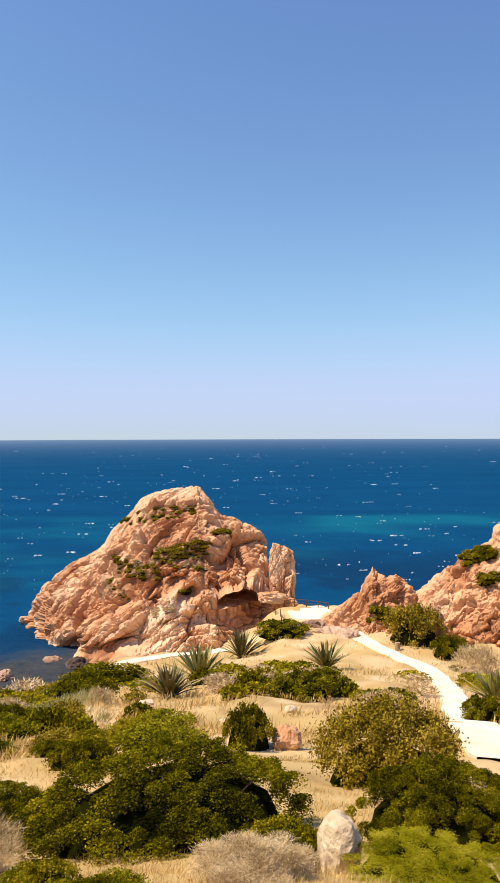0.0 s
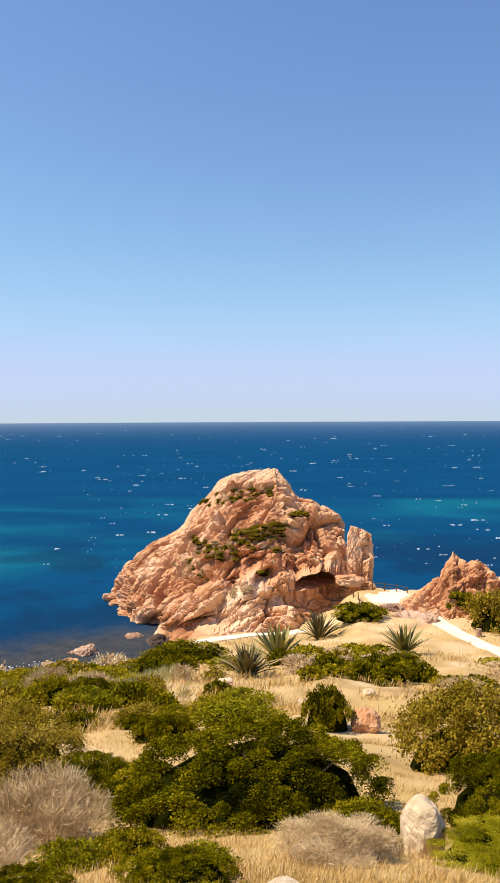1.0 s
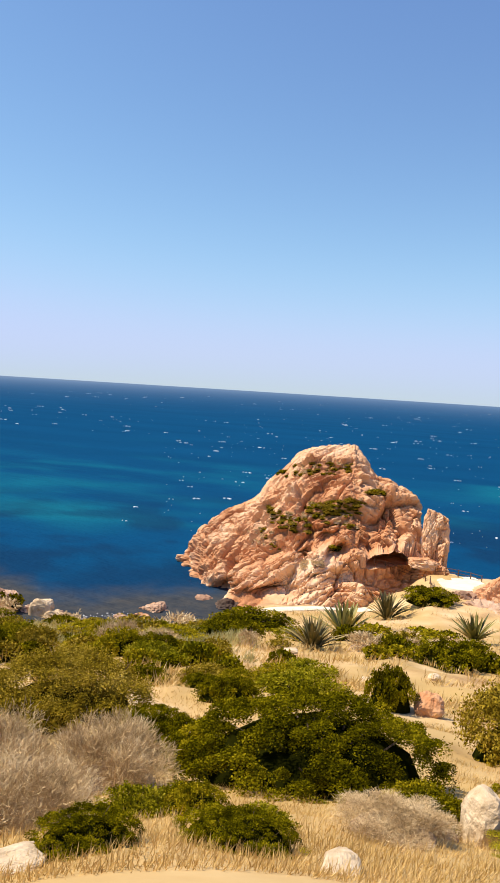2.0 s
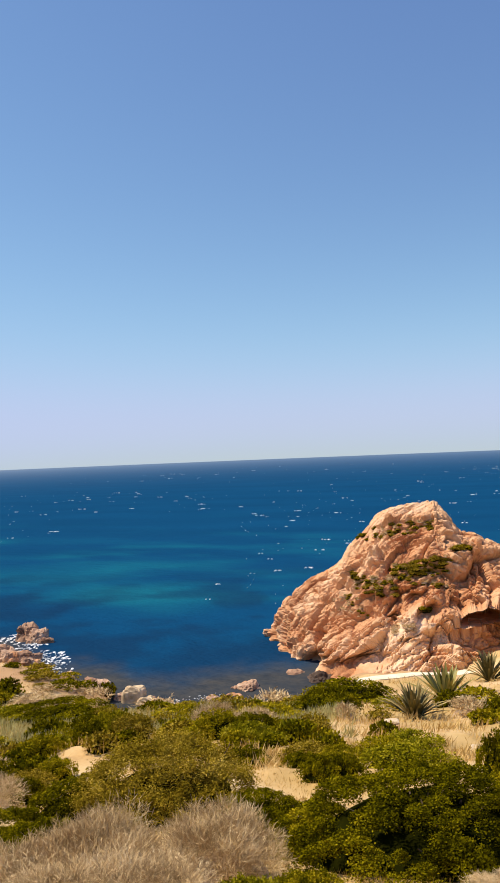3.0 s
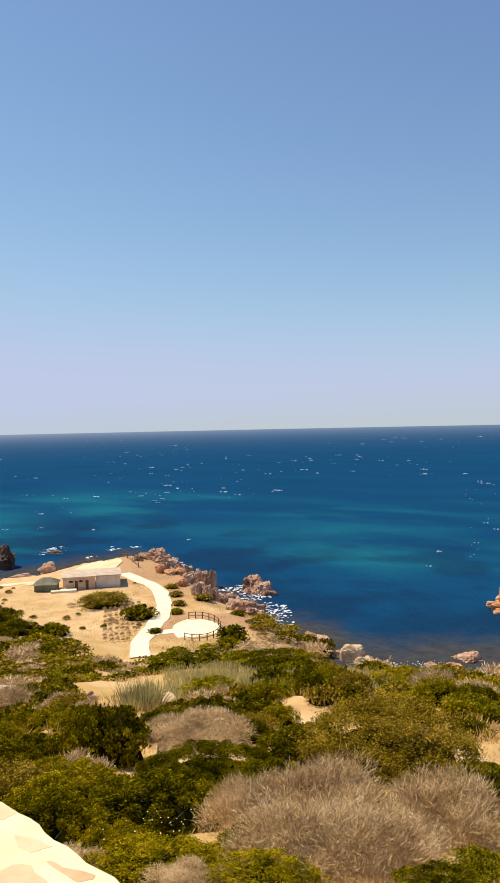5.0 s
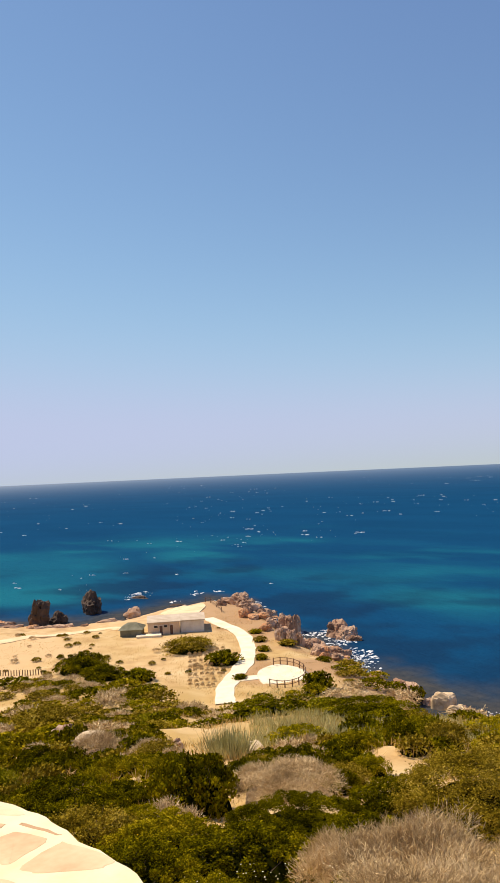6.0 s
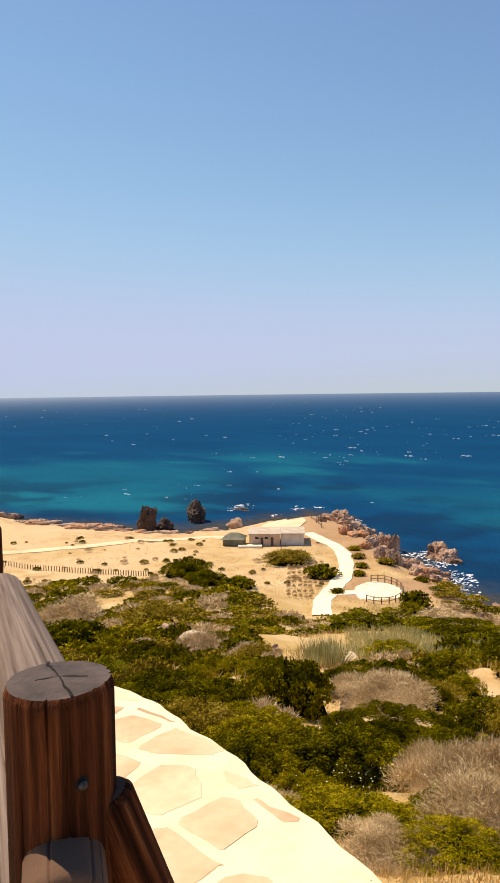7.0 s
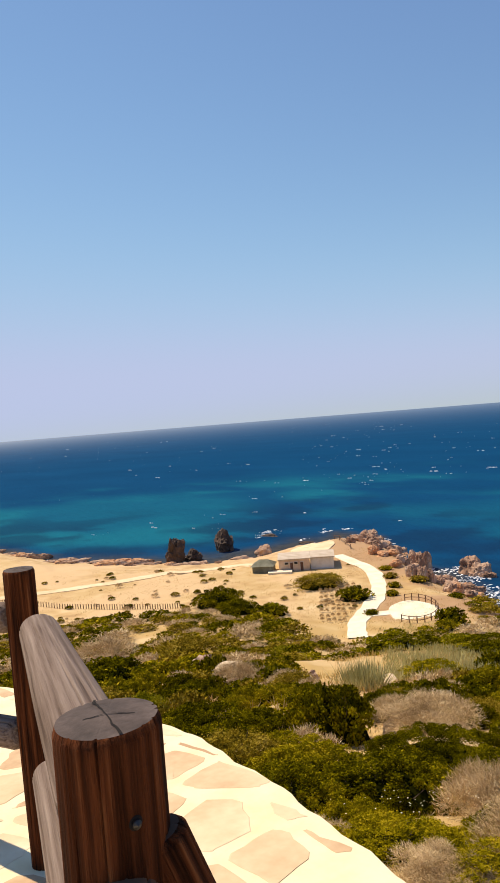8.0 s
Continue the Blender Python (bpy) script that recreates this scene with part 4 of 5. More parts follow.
SHRUBS = {}
for key, mat, flat, lobe, loose, label in (
        ("L", "leaf_dark", 0.72, 70, 0.05, "dense dark green evergreen mound shrub"),
        ("G", "leaf_green", 0.8, 64, 0.15, "leafy mid-green shrub on the dry slope"),
        ("O", "leaf_olive", 0.95, 80, 0.42, "loose olive-brown leafy shrub with bare twigs"),
        ("Y", "leaf_yellow", 0.5, 80, 0.2, "low yellow-green flowering ground shrub")):
    for level, count, size, many in (("hero", 80000, 0.0165, 1), ("near", 24000, 0.03, 2), ("mid", 6000, 0.056, 3), ("far", 700, 0.16, 4)):
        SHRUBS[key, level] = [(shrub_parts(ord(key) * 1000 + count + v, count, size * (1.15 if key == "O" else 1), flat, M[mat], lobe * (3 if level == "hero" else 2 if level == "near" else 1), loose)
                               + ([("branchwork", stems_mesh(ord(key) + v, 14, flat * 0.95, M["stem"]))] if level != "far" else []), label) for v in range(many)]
for level, count, ln, w, many in (("hero", 70000, 0.085, 0.0040, 1), ("near", 30000, 0.11, 0.0060, 2), ("mid", 5000, 0.16, 0.015, 3), ("far", 700, 0.26, 0.05, 3)):
    out = []
    for v in range(many):
        g = np.random.default_rng(7000 + count + v)
        pieces = [("brushwood", twig_mesh(g, count, 0.8, ln, w, M["twig_dry"])), ("heart", shrub_parts(8800 + v, 4, 0.05, 0.45, M["twig_dry"], 4)[1][1])]
        pieces[1][1].materials.clear()
        pieces[1][1].materials.append(M["twig_heart"])
        out.append((pieces, "dry grey-brown twiggy broom shrub"))
    SHRUBS["D", level] = out
NAMES = {"L": "evergreen_shrub", "G": "green_shrub", "O": "olive_shrub", "Y": "flowering_shrub", "D": "dry_shrub"}
prng = random.Random(11)


def put_shrub(key, az, d, r, h, group="", z=None, xy=None):
    """A shrub r metres in radius and h high."""
    x, y = xy or spot(az, d)
    z = float(land(x, y)[0]) if z is None else z
    px = r / max(1.0, math.hypot(x, y))
    level = "hero" if px > 0.12 else "near" if px > 0.07 else "mid" if px > 0.028 else "far"
    pieces, label = prng.choice(SHRUBS[key, level])
    flat = {"L": 0.85, "G": 0.95, "O": 1.1, "Y": 0.65, "D": 0.95}[key]
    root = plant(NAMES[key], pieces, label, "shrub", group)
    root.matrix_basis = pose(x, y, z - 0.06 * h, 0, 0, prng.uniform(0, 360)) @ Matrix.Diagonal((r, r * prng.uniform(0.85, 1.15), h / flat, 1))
    return root


MAIN = [
 ("L", 6.3, 8.2, 1.55, 0.95), ("L", -14.6, 8.2, 1.05, 0.8), ("O", -10.5, 14.2, 1.45, 1.7), ("L", -2.8, 6.2, 0.4, 0.3), ("Y", -13.8, 5.6, 0.75, 0.14), ("D", 0.0, 5.3, 0.42, 0.2), ("D", -17.1, 9.1, 0.23, 0.3),
 ("L", 0.2, 20.2, 0.7, 1.25), ("Y", 7.2, 20.3, 1.4, 0.6), ("L", 12.3, 17.6, 0.66, 0.7), ("G", 13.1, 24.4, 0.6, 0.7), ("L", -3.7, 42.8, 2.3, 1.4), ("L", -5.6, 51.5, 1.65, 1.2), ("L", -2.4, 85, 3.5, 1.6),
 ("O", -12.4, 84, 3.6, 4.2), ("L", -15.1, 78, 2.3, 2.3), ("D", -17.1, 68, 2.2, 2.4), ("L", -17.5, 35.2, 1.15, 1.4), ("L", 11, 58, 3.8, 1.4), ("L", 13.5, 44, 2.0, 1.0), ("D", 11.4, 40, 0.64, 0.7),
 ("D", 2.4, 43.5, 1.2, 0.9), ("O", 25.7, 13.2, 1.95, 1.25), ("L", 32.1, 13.4, 1.15, 0.75), ("L", 19.6, 21.3, 0.9, 0.6), ("L", 18.7, 11.6, 0.85, 0.5), ("L", 15.2, 9.0, 0.95, 0.55), ("D", 22.3, 7.0, 0.66, 0.6),
 ("D", 31.3, 7.0, 0.7, 0.65), ("D", 28.8, 4.8, 0.42, 0.36), ("G", 15.6, 5.2, 0.24, 0.22), ("L", 13.3, 4.1, 0.3, 0.16), ("D", -3.8, 5.7, 0.18, 0.14), ("G", -2.2, 6.8, 0.42, 0.3), ("L", 13.0, 23.4, 0.6, 0.6),
 ("L", 13.4, 18.2, 0.7, 0.5), ("L", 8.6, 32.8, 0.7, 0.75), ("Y", 6.8, 25.5, 1.2, 0.6), ("L", 12.5, 46, 2.2, 1.7), ("G", 24, 47, 2.2, 0.8), ("G", 17.4, 38, 2.2, 0.9), ("D", 18.3, 34.6, 1.0, 0.9),
 ("L", 46.9, 19.6, 1.25, 1.6), ("L", 39.6, 12.2, 1.5, 0.85), ("D", 39.9, 20, 1.45, 0.75), ("L", 40.5, 57, 3.9, 1.3), ("L", 33.2, 55, 4.1, 1.2), ("G", 38.5, 35, 1.7, 0.8), ("L", 36.5, 88.5, 2.0, 1.9),
 ("L", 43.6, 103, 2.4, 1.6), ("O", 46.2, 112, 4.2, 1.9), ("L", 56.7, 21, 2.0, 1.1), ("L", 63.1, 47, 3.0, 2.0), ("O", 57, 70, 3.2, 2.0), ("D", 63, 74, 3.2, 2.0), ("L", 54.1, 104, 3.6, 2.4), ("L", 52.6, 98, 3.4, 1.8),
 ("L", 50, 95.5, 2.2, 1.3), ("L", 29.3, 96, 1.4, 1.5), ("L", 27.9, 94.6, 1.2, 1.2), ("D", 36, 7.0, 0.6, 0.55), ("L", 45, 8.6, 0.95, 0.6), ("G", 50, 10, 0.9, 0.6), ("L", 35, 10, 0.9, 0.6),
 ("G", 58.5, 7.6, 0.6, 0.4), ("L", 53, 8.0, 0.75, 0.5), ("G", 48, 6.3, 0.45, 0.3), ("Y", 44, 5.4, 0.4, 0.2), ("G", 40, 4.9, 0.35, 0.22), ("L", 35.5, 5.6, 0.5, 0.35), ("L", 60.5, 10, 0.9, 0.6), ("O", 55.5, 12, 1.0, 0.8), ("G", 51, 14, 1.1, 0.7), ("Y", 20.5, 5.2, 0.3, 0.2), ("Y", 10.5, 4.9, 0.25, 0.15), ("L", 11.5, 3.9, 0.35, 0.2), ("L", 16.6, 5.5, 0.3, 0.2), ("Y", 29.2, 9.0, 0.35, 0.3), ("L", 24.5, 3.8, 0.3, 0.18),
 ("G", 40.7, 104, 1.0, 0.8), ("G", 40.5, 109, 1.1, 0.8), ("O", 40.7, 115, 1.2, 0.8), ("G", 46, 5.0, 0.5, 0.25), ("D", 43, 4.2, 0.35, 0.18), ("G", 38, 4.2, 0.4, 0.2), ("D", 52, 5.2, 0.4, 0.25), ("D", 34, 4.9, 0.5, 0.38), ("G", 41.0, 121, 1.1, 0.7), ("L", 42.4, 95, 1.2, 0.6), ("G", 36.8, 86, 1.6, 1.0), ("O", 38.6, 112, 1.5, 0.7), ("D", 35, 84, 2.0, 0.7), ("D", 33, 86, 1.8, 0.6), ("L", 36.0, 103, 1.2, 0.7)]
for key, az, d, r, h in MAIN:
    put_shrub(key, az, d, r, h, "shrubs on the slope")

# agaves and dwarf palms
AGAVES = [rosette_mesh(s, 60, M["agave"], 1.2, 0.07, 0.16, (0.5, 1.5)) for s in (1, 2)]
PALMS = [rosette_mesh(s, 90, M["palm"], 1.2, 0.045, 0.3, (0.55, 1.5)) for s in (3, 4)]
ROSETTES = []
for me, az, d, r, nm, label in ((AGAVES[0], 3.9, 56, 2.8, "agave", "large grey-green agave with arching sword leaves"), (PALMS[0], 6.3, 43, 2.4, "dwarf_palm", "dry-tipped dwarf palm with spiky fronds"),
                               (PALMS[1], 0.7, 80, 3.6, "dwarf_palm", "bushy pale-green palm below the great rock"), (AGAVES[1], -5.8, 67, 2.5, "agave", "grey-green agave beside the dry clearing"),
                               (AGAVES[0], -18.2, 52, 2.2, "agave", "grey-green agave beside the path"), (AGAVES[1], 17.0, 40, 0.9, "agave", "small blue-green agave on the slope")):
    root = plant(nm, [("foliage", me)], label, "plant", "")
    x, y, z = land_at(az, d)
    root.matrix_basis = pose(x, y, z - 0.05, 0, 0, prng.uniform(0, 360)) @ Matrix.Scale(r, 4)
    ROSETTES.append((x, y, r * 1.2))
    fx, fy = spot(az, d - 4)
    ROSETTES.append((fx, fy, 2.0))

# canes with pale plumes
g = np.random.default_rng(77)
n = 900
p = np.stack([g.normal(size=n) * 0.36, g.normal(size=n) * 0.36, np.zeros(n)], 1)
ax = unit(np.stack([p[:, 0] * 0.5, p[:, 1] * 0.5, np.ones(n)], 1) + g.normal(size=(n, 3)) * 0.2)
cane = plant("cane_clump", [("foliage", quads_mesh("foliage", leaf_quads(p, ax, g.uniform(0.5, 1.35, n), np.full(n, 0.032), g), M["cane"]))], "pale yellow-green clump of canes", "plant", "")
x, y, z = land_at(43.8, 31)
cane.matrix_basis = pose(x, y, z) @ Matrix.Scale(1.0, 4)

# the rest of the scrub, thicker to the west
placed = [(*spot(a, d), r) for _, a, d, r, _ in MAIN] + ROSETTES
keep_clear = [(np.array([spot(a, d) for a, d in pts]), w) for pts, w in PATHS.values()]


def clear_of_paths(x, y, r):
    for pts, w in keep_clear:
        for a, b in zip(pts, pts[1:]):
            ab, ap = b - a, np.array([x, y]) - a
            t = np.clip(ap @ ab / (ab @ ab), 0, 1)
            if np.hypot(*(ap - t * ab)) < r * 0.8 + w / 2:
                return False
    cx, cy = spot(39.4, 94)
    return math.hypot(x - cx, y - cy) > 5.5 + r


def cover_wanted(az, d):
    """How much of the ground is under scrub, by place."""
    if az > 49:
        return 0.86 if d < 102 else 0.10
    if az > 41 and d > 84:
        return 0.30 if d < 92 else 0.10
    if d > 86:
        return 0.08 if az < 30 else 0.30
    if az > 33:
        return 0.40 if d > 42 else 0.52 if d > 28 else 0.60
    if az > 9:
        return 0.22 if d > 40 else 0.12
    return 0.33 if d > 38 else 0.22 if d > 15 else 0.16


joined = {}


def join_shrub(key, x, y, r, h):
    """Far scrub that nobody could count is gathered into one mesh a kind."""
    pieces, _ = prng.choice(SHRUBS[key, "far"])
    flat = {"L": 0.85, "G": 0.95, "O": 1.1, "Y": 0.65, "D": 0.95}[key]
    me = pieces[0][1]
    co = np.empty(len(me.vertices) * 3, np.float32)
    me.vertices.foreach_get("co", co)
    m = pose(x, y, float(land(x, y)[0]) - 0.06 * h, 0, 0, prng.uniform(0, 360)) @ Matrix.Diagonal((r, r, h / flat, 1))
    q = np.array(m)
    joined.setdefault(key, []).append((co.reshape(-1, 3) @ q[:3, :3].T + q[:3, 3]).reshape(-1, 4, 3))


count = 0
for _ in range(15000):
    az = prng.uniform(-24, 78)
    d = math.exp(prng.uniform(math.log(7.0), math.log(128)))
    if d > float(np.interp(az, SHORE_AZ, SHORE_D)) - 5:
        continue
    x, y = spot(az, d)
    if 0.5 + 0.62 * float(noise2(x, y, 3 + d * 0.09, 2, 91)[0]) > cover_wanted(az, d):
        continue
    r = min(prng.uniform(0.4, 1.0) * (0.5 + d / 42) ** 0.85, 2.4)
    if not clear_of_paths(x, y, r) or (-4 < az < 13 and d > 84) or (44.5 < az < 52 and d > 108):
        continue
    if any((x - px) ** 2 + (y - py) ** 2 < (0.74 * (r + pr)) ** 2 for px, py, pr in placed):
        continue
    pick = prng.random()
    if az > 33 and d < 102:
        key = "L" if pick < 0.46 else "O" if pick < 0.66 else "G" if pick < 0.86 else "D" if pick < 0.96 else "Y"
    elif az > 15:
        key = "L" if pick < 0.32 else "G" if pick < 0.62 else "Y" if pick < 0.78 else "D" if pick < 0.86 else "O"
    else:
        key = "L" if pick < 0.3 else "D" if pick < 0.54 else "G" if pick < 0.78 else "O" if pick < 0.9 else "Y"
    h = r * (prng.uniform(0.6, 1.1) if d < 48 else prng.uniform(0.4, 0.6))
    if d > 48:
        join_shrub(key, x, y, r, h)
    else:
        put_shrub(key, az, d, r, h, "scrub")
    placed.append((x, y, r))
    count += 1
    if count >= 1500:
        break
# close cover over the western slope, up to the row of stakes
for _ in range(2600):
    az, d = prng.uniform(43, 74), math.sqrt(prng.uniform(52 ** 2, 104 ** 2))
    x, y = spot(az, d)
    r = prng.uniform(0.7, 1.9)
    if d > np.interp(az, (43, 46, 49, 54, 58), (76, 78, 88, 99, 103)) - r or not clear_of_paths(x, y, r):
        continue
    if noise2(x, y, 9, 3, 97)[0] > 0.32 or any((x - px) ** 2 + (y - py) ** 2 < (0.62 * (r + pr)) ** 2 for px, py, pr in placed):
        continue
    join_shrub(prng.choice("LLOOGGDDD" if d > 75 else "LLOOGGDD"), x, y, r, r * prng.uniform(0.4, 0.75))
    placed.append((x, y, r))
for _ in range(150):
    az, d = prng.uniform(43, 71), prng.uniform(98, 136)
    x, y = spot(az, d)
    r = prng.uniform(0.25, 0.75)
    if clear_of_paths(x, y, r) and not (44.5 < az < 52.5 and d > 112):
        join_shrub(prng.choice("DOOL"), x, y, r, r * 0.8)
for key, chunks in joined.items():
    tagged(new("scrub", quads_mesh("scrub", np.concatenate(chunks), M[{"L": "leaf_dark", "G": "leaf_green", "O": "leaf_olive", "Y": "leaf_yellow", "D": "twig_dry"}[key]])),
           "low " + {"L": "dark green", "G": "mid-green", "O": "olive-brown", "Y": "yellow-green", "D": "dry grey-brown"}[key] + " scrub over the far slope", "scrub", kind="stuff")

# scrub on the great rock and the eastern crags
bpy.context.view_layer.update()
deps = bpy.context.evaluated_depsgraph_get()


def on_rock(az, dep):
    """The place on the rock that lies that way from the lookout."""
    a, e = radians(az), radians(dep)
    way = Vector((-math.sin(a) * math.cos(e), math.cos(a) * math.cos(e), -math.sin(e)))
    eye = Vector((0, 0, 30)) + way * 70
    hit, place, nrm, _, ob, _ = scene.ray_cast(deps, eye, way)
    return place if hit and ("rock" in ob.name or "boulder" in ob.name or "crag" in ob.name) else None


for az0, az1, dep0, dep1, n, keys, r in ((3.0, 7.8, 7.9, 10.0, 85, "GOOD", 0.55), (7.2, 10.4, 9.0, 11.2, 65, "GOOD", 0.5), (4.2, 8.6, 5.1, 6.7, 55, "OODG", 0.45), (1.6, 3.2, 7.1, 7.8, 12, "GO", 0.6), (9.2, 11.8, 10.4, 12.6, 24, "ODD", 0.4),
                                         (4.7, 5.5, 11.5, 12.2, 6, "LG", 0.6), (5.9, 7.6, 12.8, 13.7, 12, "D", 0.6), (8.8, 9.8, 6.1, 6.9, 7, "LG", 0.5), (-18.2, -15.9, 8.0, 9.6, 26, "LG", 0.8), (-18.4, -17.2, 10.0, 11, 12, "LG", 0.8), (-11.5, -8.8, 12.6, 14.0, 16, "GL", 0.8), (6, 3, 9.8, 10.4, 12, "DO", 0.5)):
    for k in range(n):
        u = prng.random()
        hit = on_rock(az0 + (az1 - az0) * u, dep0 + (dep1 - dep0) * (prng.random() * 0.6 + (0.4 * (u if az0 < 7 else 1 - u))))
        if hit:
            rr = r * prng.uniform(0.6, 1.3)
            put_shrub(prng.choice(keys), 0, 0, rr, rr * 0.75, "scrub on the rock", hit.z - 0.15, (hit.x, hit.y))


# rows of young plants in front of the huts
for row in range(9):
    for k in range(7):
        az, d = 43.6 + 0.42 * k + prng.uniform(-0.08, 0.08), 92 + 2.4 * row + prng.uniform(-0.4, 0.4)
        x, y = spot(az, d)
        if clear_of_paths(x, y, 0.4):
            sprig = plant("young_plant", [("brushwood", SHRUBS["D", "far"][k % 3][0][0][1])], "small dry young plant in the sandy field", "plant", "planted rows")
            sprig.matrix_basis = pose(x, y, float(land(x, y)[0]), 0, 0, prng.uniform(0, 360)) @ Matrix.Diagonal((0.3, 0.3, 0.45, 1))

# a grey bollard beside the eastern path
bx, by, bz = land_at(-11.2, 79)
bollard = tagged(new("bollard", log_mesh("bollard", 0.95, 0.28, M["grey_rock"], 12, 4)), "short grey stone bollard beside the path", "bollard")
bollard.matrix_basis = pose(bx, by, bz - 0.1)


# ---------------------------------------------------------------- dry grass
def grass(name, n, seed, lo, hi, az_lo, az_hi, mat, height, width, thr, label):
    g = np.random.default_rng(seed)
    a = np.radians(g.uniform(az_lo, az_hi, n))
    d = np.exp(g.uniform(math.log(lo), math.log(hi), n))
    x, y = -d * np.sin(a), d * np.cos(a)
    keep = noise2(x, y, 2.2, 3, seed) > thr
    x, y, d = x[keep], y[keep], d[keep]
    ok = y > 2.6 + 0.1 * np.maximum(0, -x - 1)
    for pts, w in keep_clear:
        for a, b in zip(pts, pts[1:]):
            t = np.clip(((x - a[0]) * (b - a)[0] + (y - a[1]) * (b - a)[1]) / ((b - a) @ (b - a)), 0, 1)
            ok &= np.hypot(x - a[0] - t * (b - a)[0], y - a[1] - t * (b - a)[1]) > w / 2
    x, y, d = x[ok], y[ok], d[ok]
    pos = np.stack([x, y, land(x, y) - 0.02], 1)
    ax = unit(np.stack([np.full(len(x), 0.25), np.full(len(x), -0.1), np.ones(len(x))], 1) + g.normal(size=(len(x), 3)) * 0.35)
    grow = np.clip(d / 10, 0.7, 3.5)
    q = leaf_quads(pos, ax, height * g.uniform(0.5, 1.4, len(x)) * grow ** 0.4, width * grow, g)
    tagged(new(name, quads_mesh(name, q, mat)), label, "grass", kind="stuff")


grass("dry_grass", 110000, 5, 3.2, 26, -22, 60, M["straw"], 0.10, 0.007, -0.1, "straw-yellow dry grass over the near slope")
grass("dry_grass", 70000, 6, 20, 84, -22, 72, M["straw"], 0.28, 0.012, -0.05, "straw-yellow dry grass over the far slope")
grass("dry_grass", 26000, 8, 88, 140, 42, 72, M["straw"], 0.16, 0.008, 0.0, "sparse dry grass on the sandy field")
grass("dry_grass", 24000, 9, 86, 140, 30, 44, M["straw"], 0.15, 0.008, -0.1, "dry grass among the headland rubble")
grass("green_grass", 60000, 7, 34, 88, 11, 42, M["cane"], 0.34, 0.014, -0.25, "pale green grass above the cove")


def wildflowers():
    g = np.random.default_rng(17)
    n = 46
    a, d = np.radians(g.normal(44, 2.6, n)), g.uniform(6.0, 7.4, n)
    x, y = -d * np.sin(a), d * np.cos(a)
    pos = np.stack([x, y, land(x, y) + g.uniform(0.18, 0.36, n)], 1)
    q = leaf_quads(pos, unit(g.normal(size=(n, 3)) * (1, 1, 0.2)), np.full(n, 0.016), np.full(n, 0.014), g, np.tile((0.0, 0, 1), (n, 1)))
    tagged(new("wildflower", quads_mesh("wildflower", q, M["petal"])), "small white wildflowers in the scrub", "flower", kind="stuff")


wildflowers()


# ---------------------------------------------------------------- the paved lookout
def pave_z(x, y):
    """The paving falls gently towards the west."""
    return 28.4 + 0.09 * (x * math.sin(radians(70)) - y * math.cos(radians(70)))


def edge_y(x):
    return float(np.interp(x, [-9, -7.05, -5.25, -4.6, -4.06, -3.4, -2.9, -2.4, 0, 4], [1.95, 2.24, 2.51, 2.53, 2.45, 2.32, 2.2, 2.05, 1.45, 1.0]))


def clip_poly(poly, nx, ny, c):
    """The part of a polygon where nx*x + ny*y <= c."""
    out = []
    for i, p in enumerate(poly):
        q = poly[(i + 1) % len(poly)]
        a, b = nx * p[0] + ny * p[1] - c, nx * q[0] + ny * q[1] - c
        if a <= 0:
            out.append(p)
        if a * b < 0:
            t = a / (a - b)
            out.append((p[0] + t * (q[0] - p[0]), p[1] + t * (q[1] - p[1])))
    return out


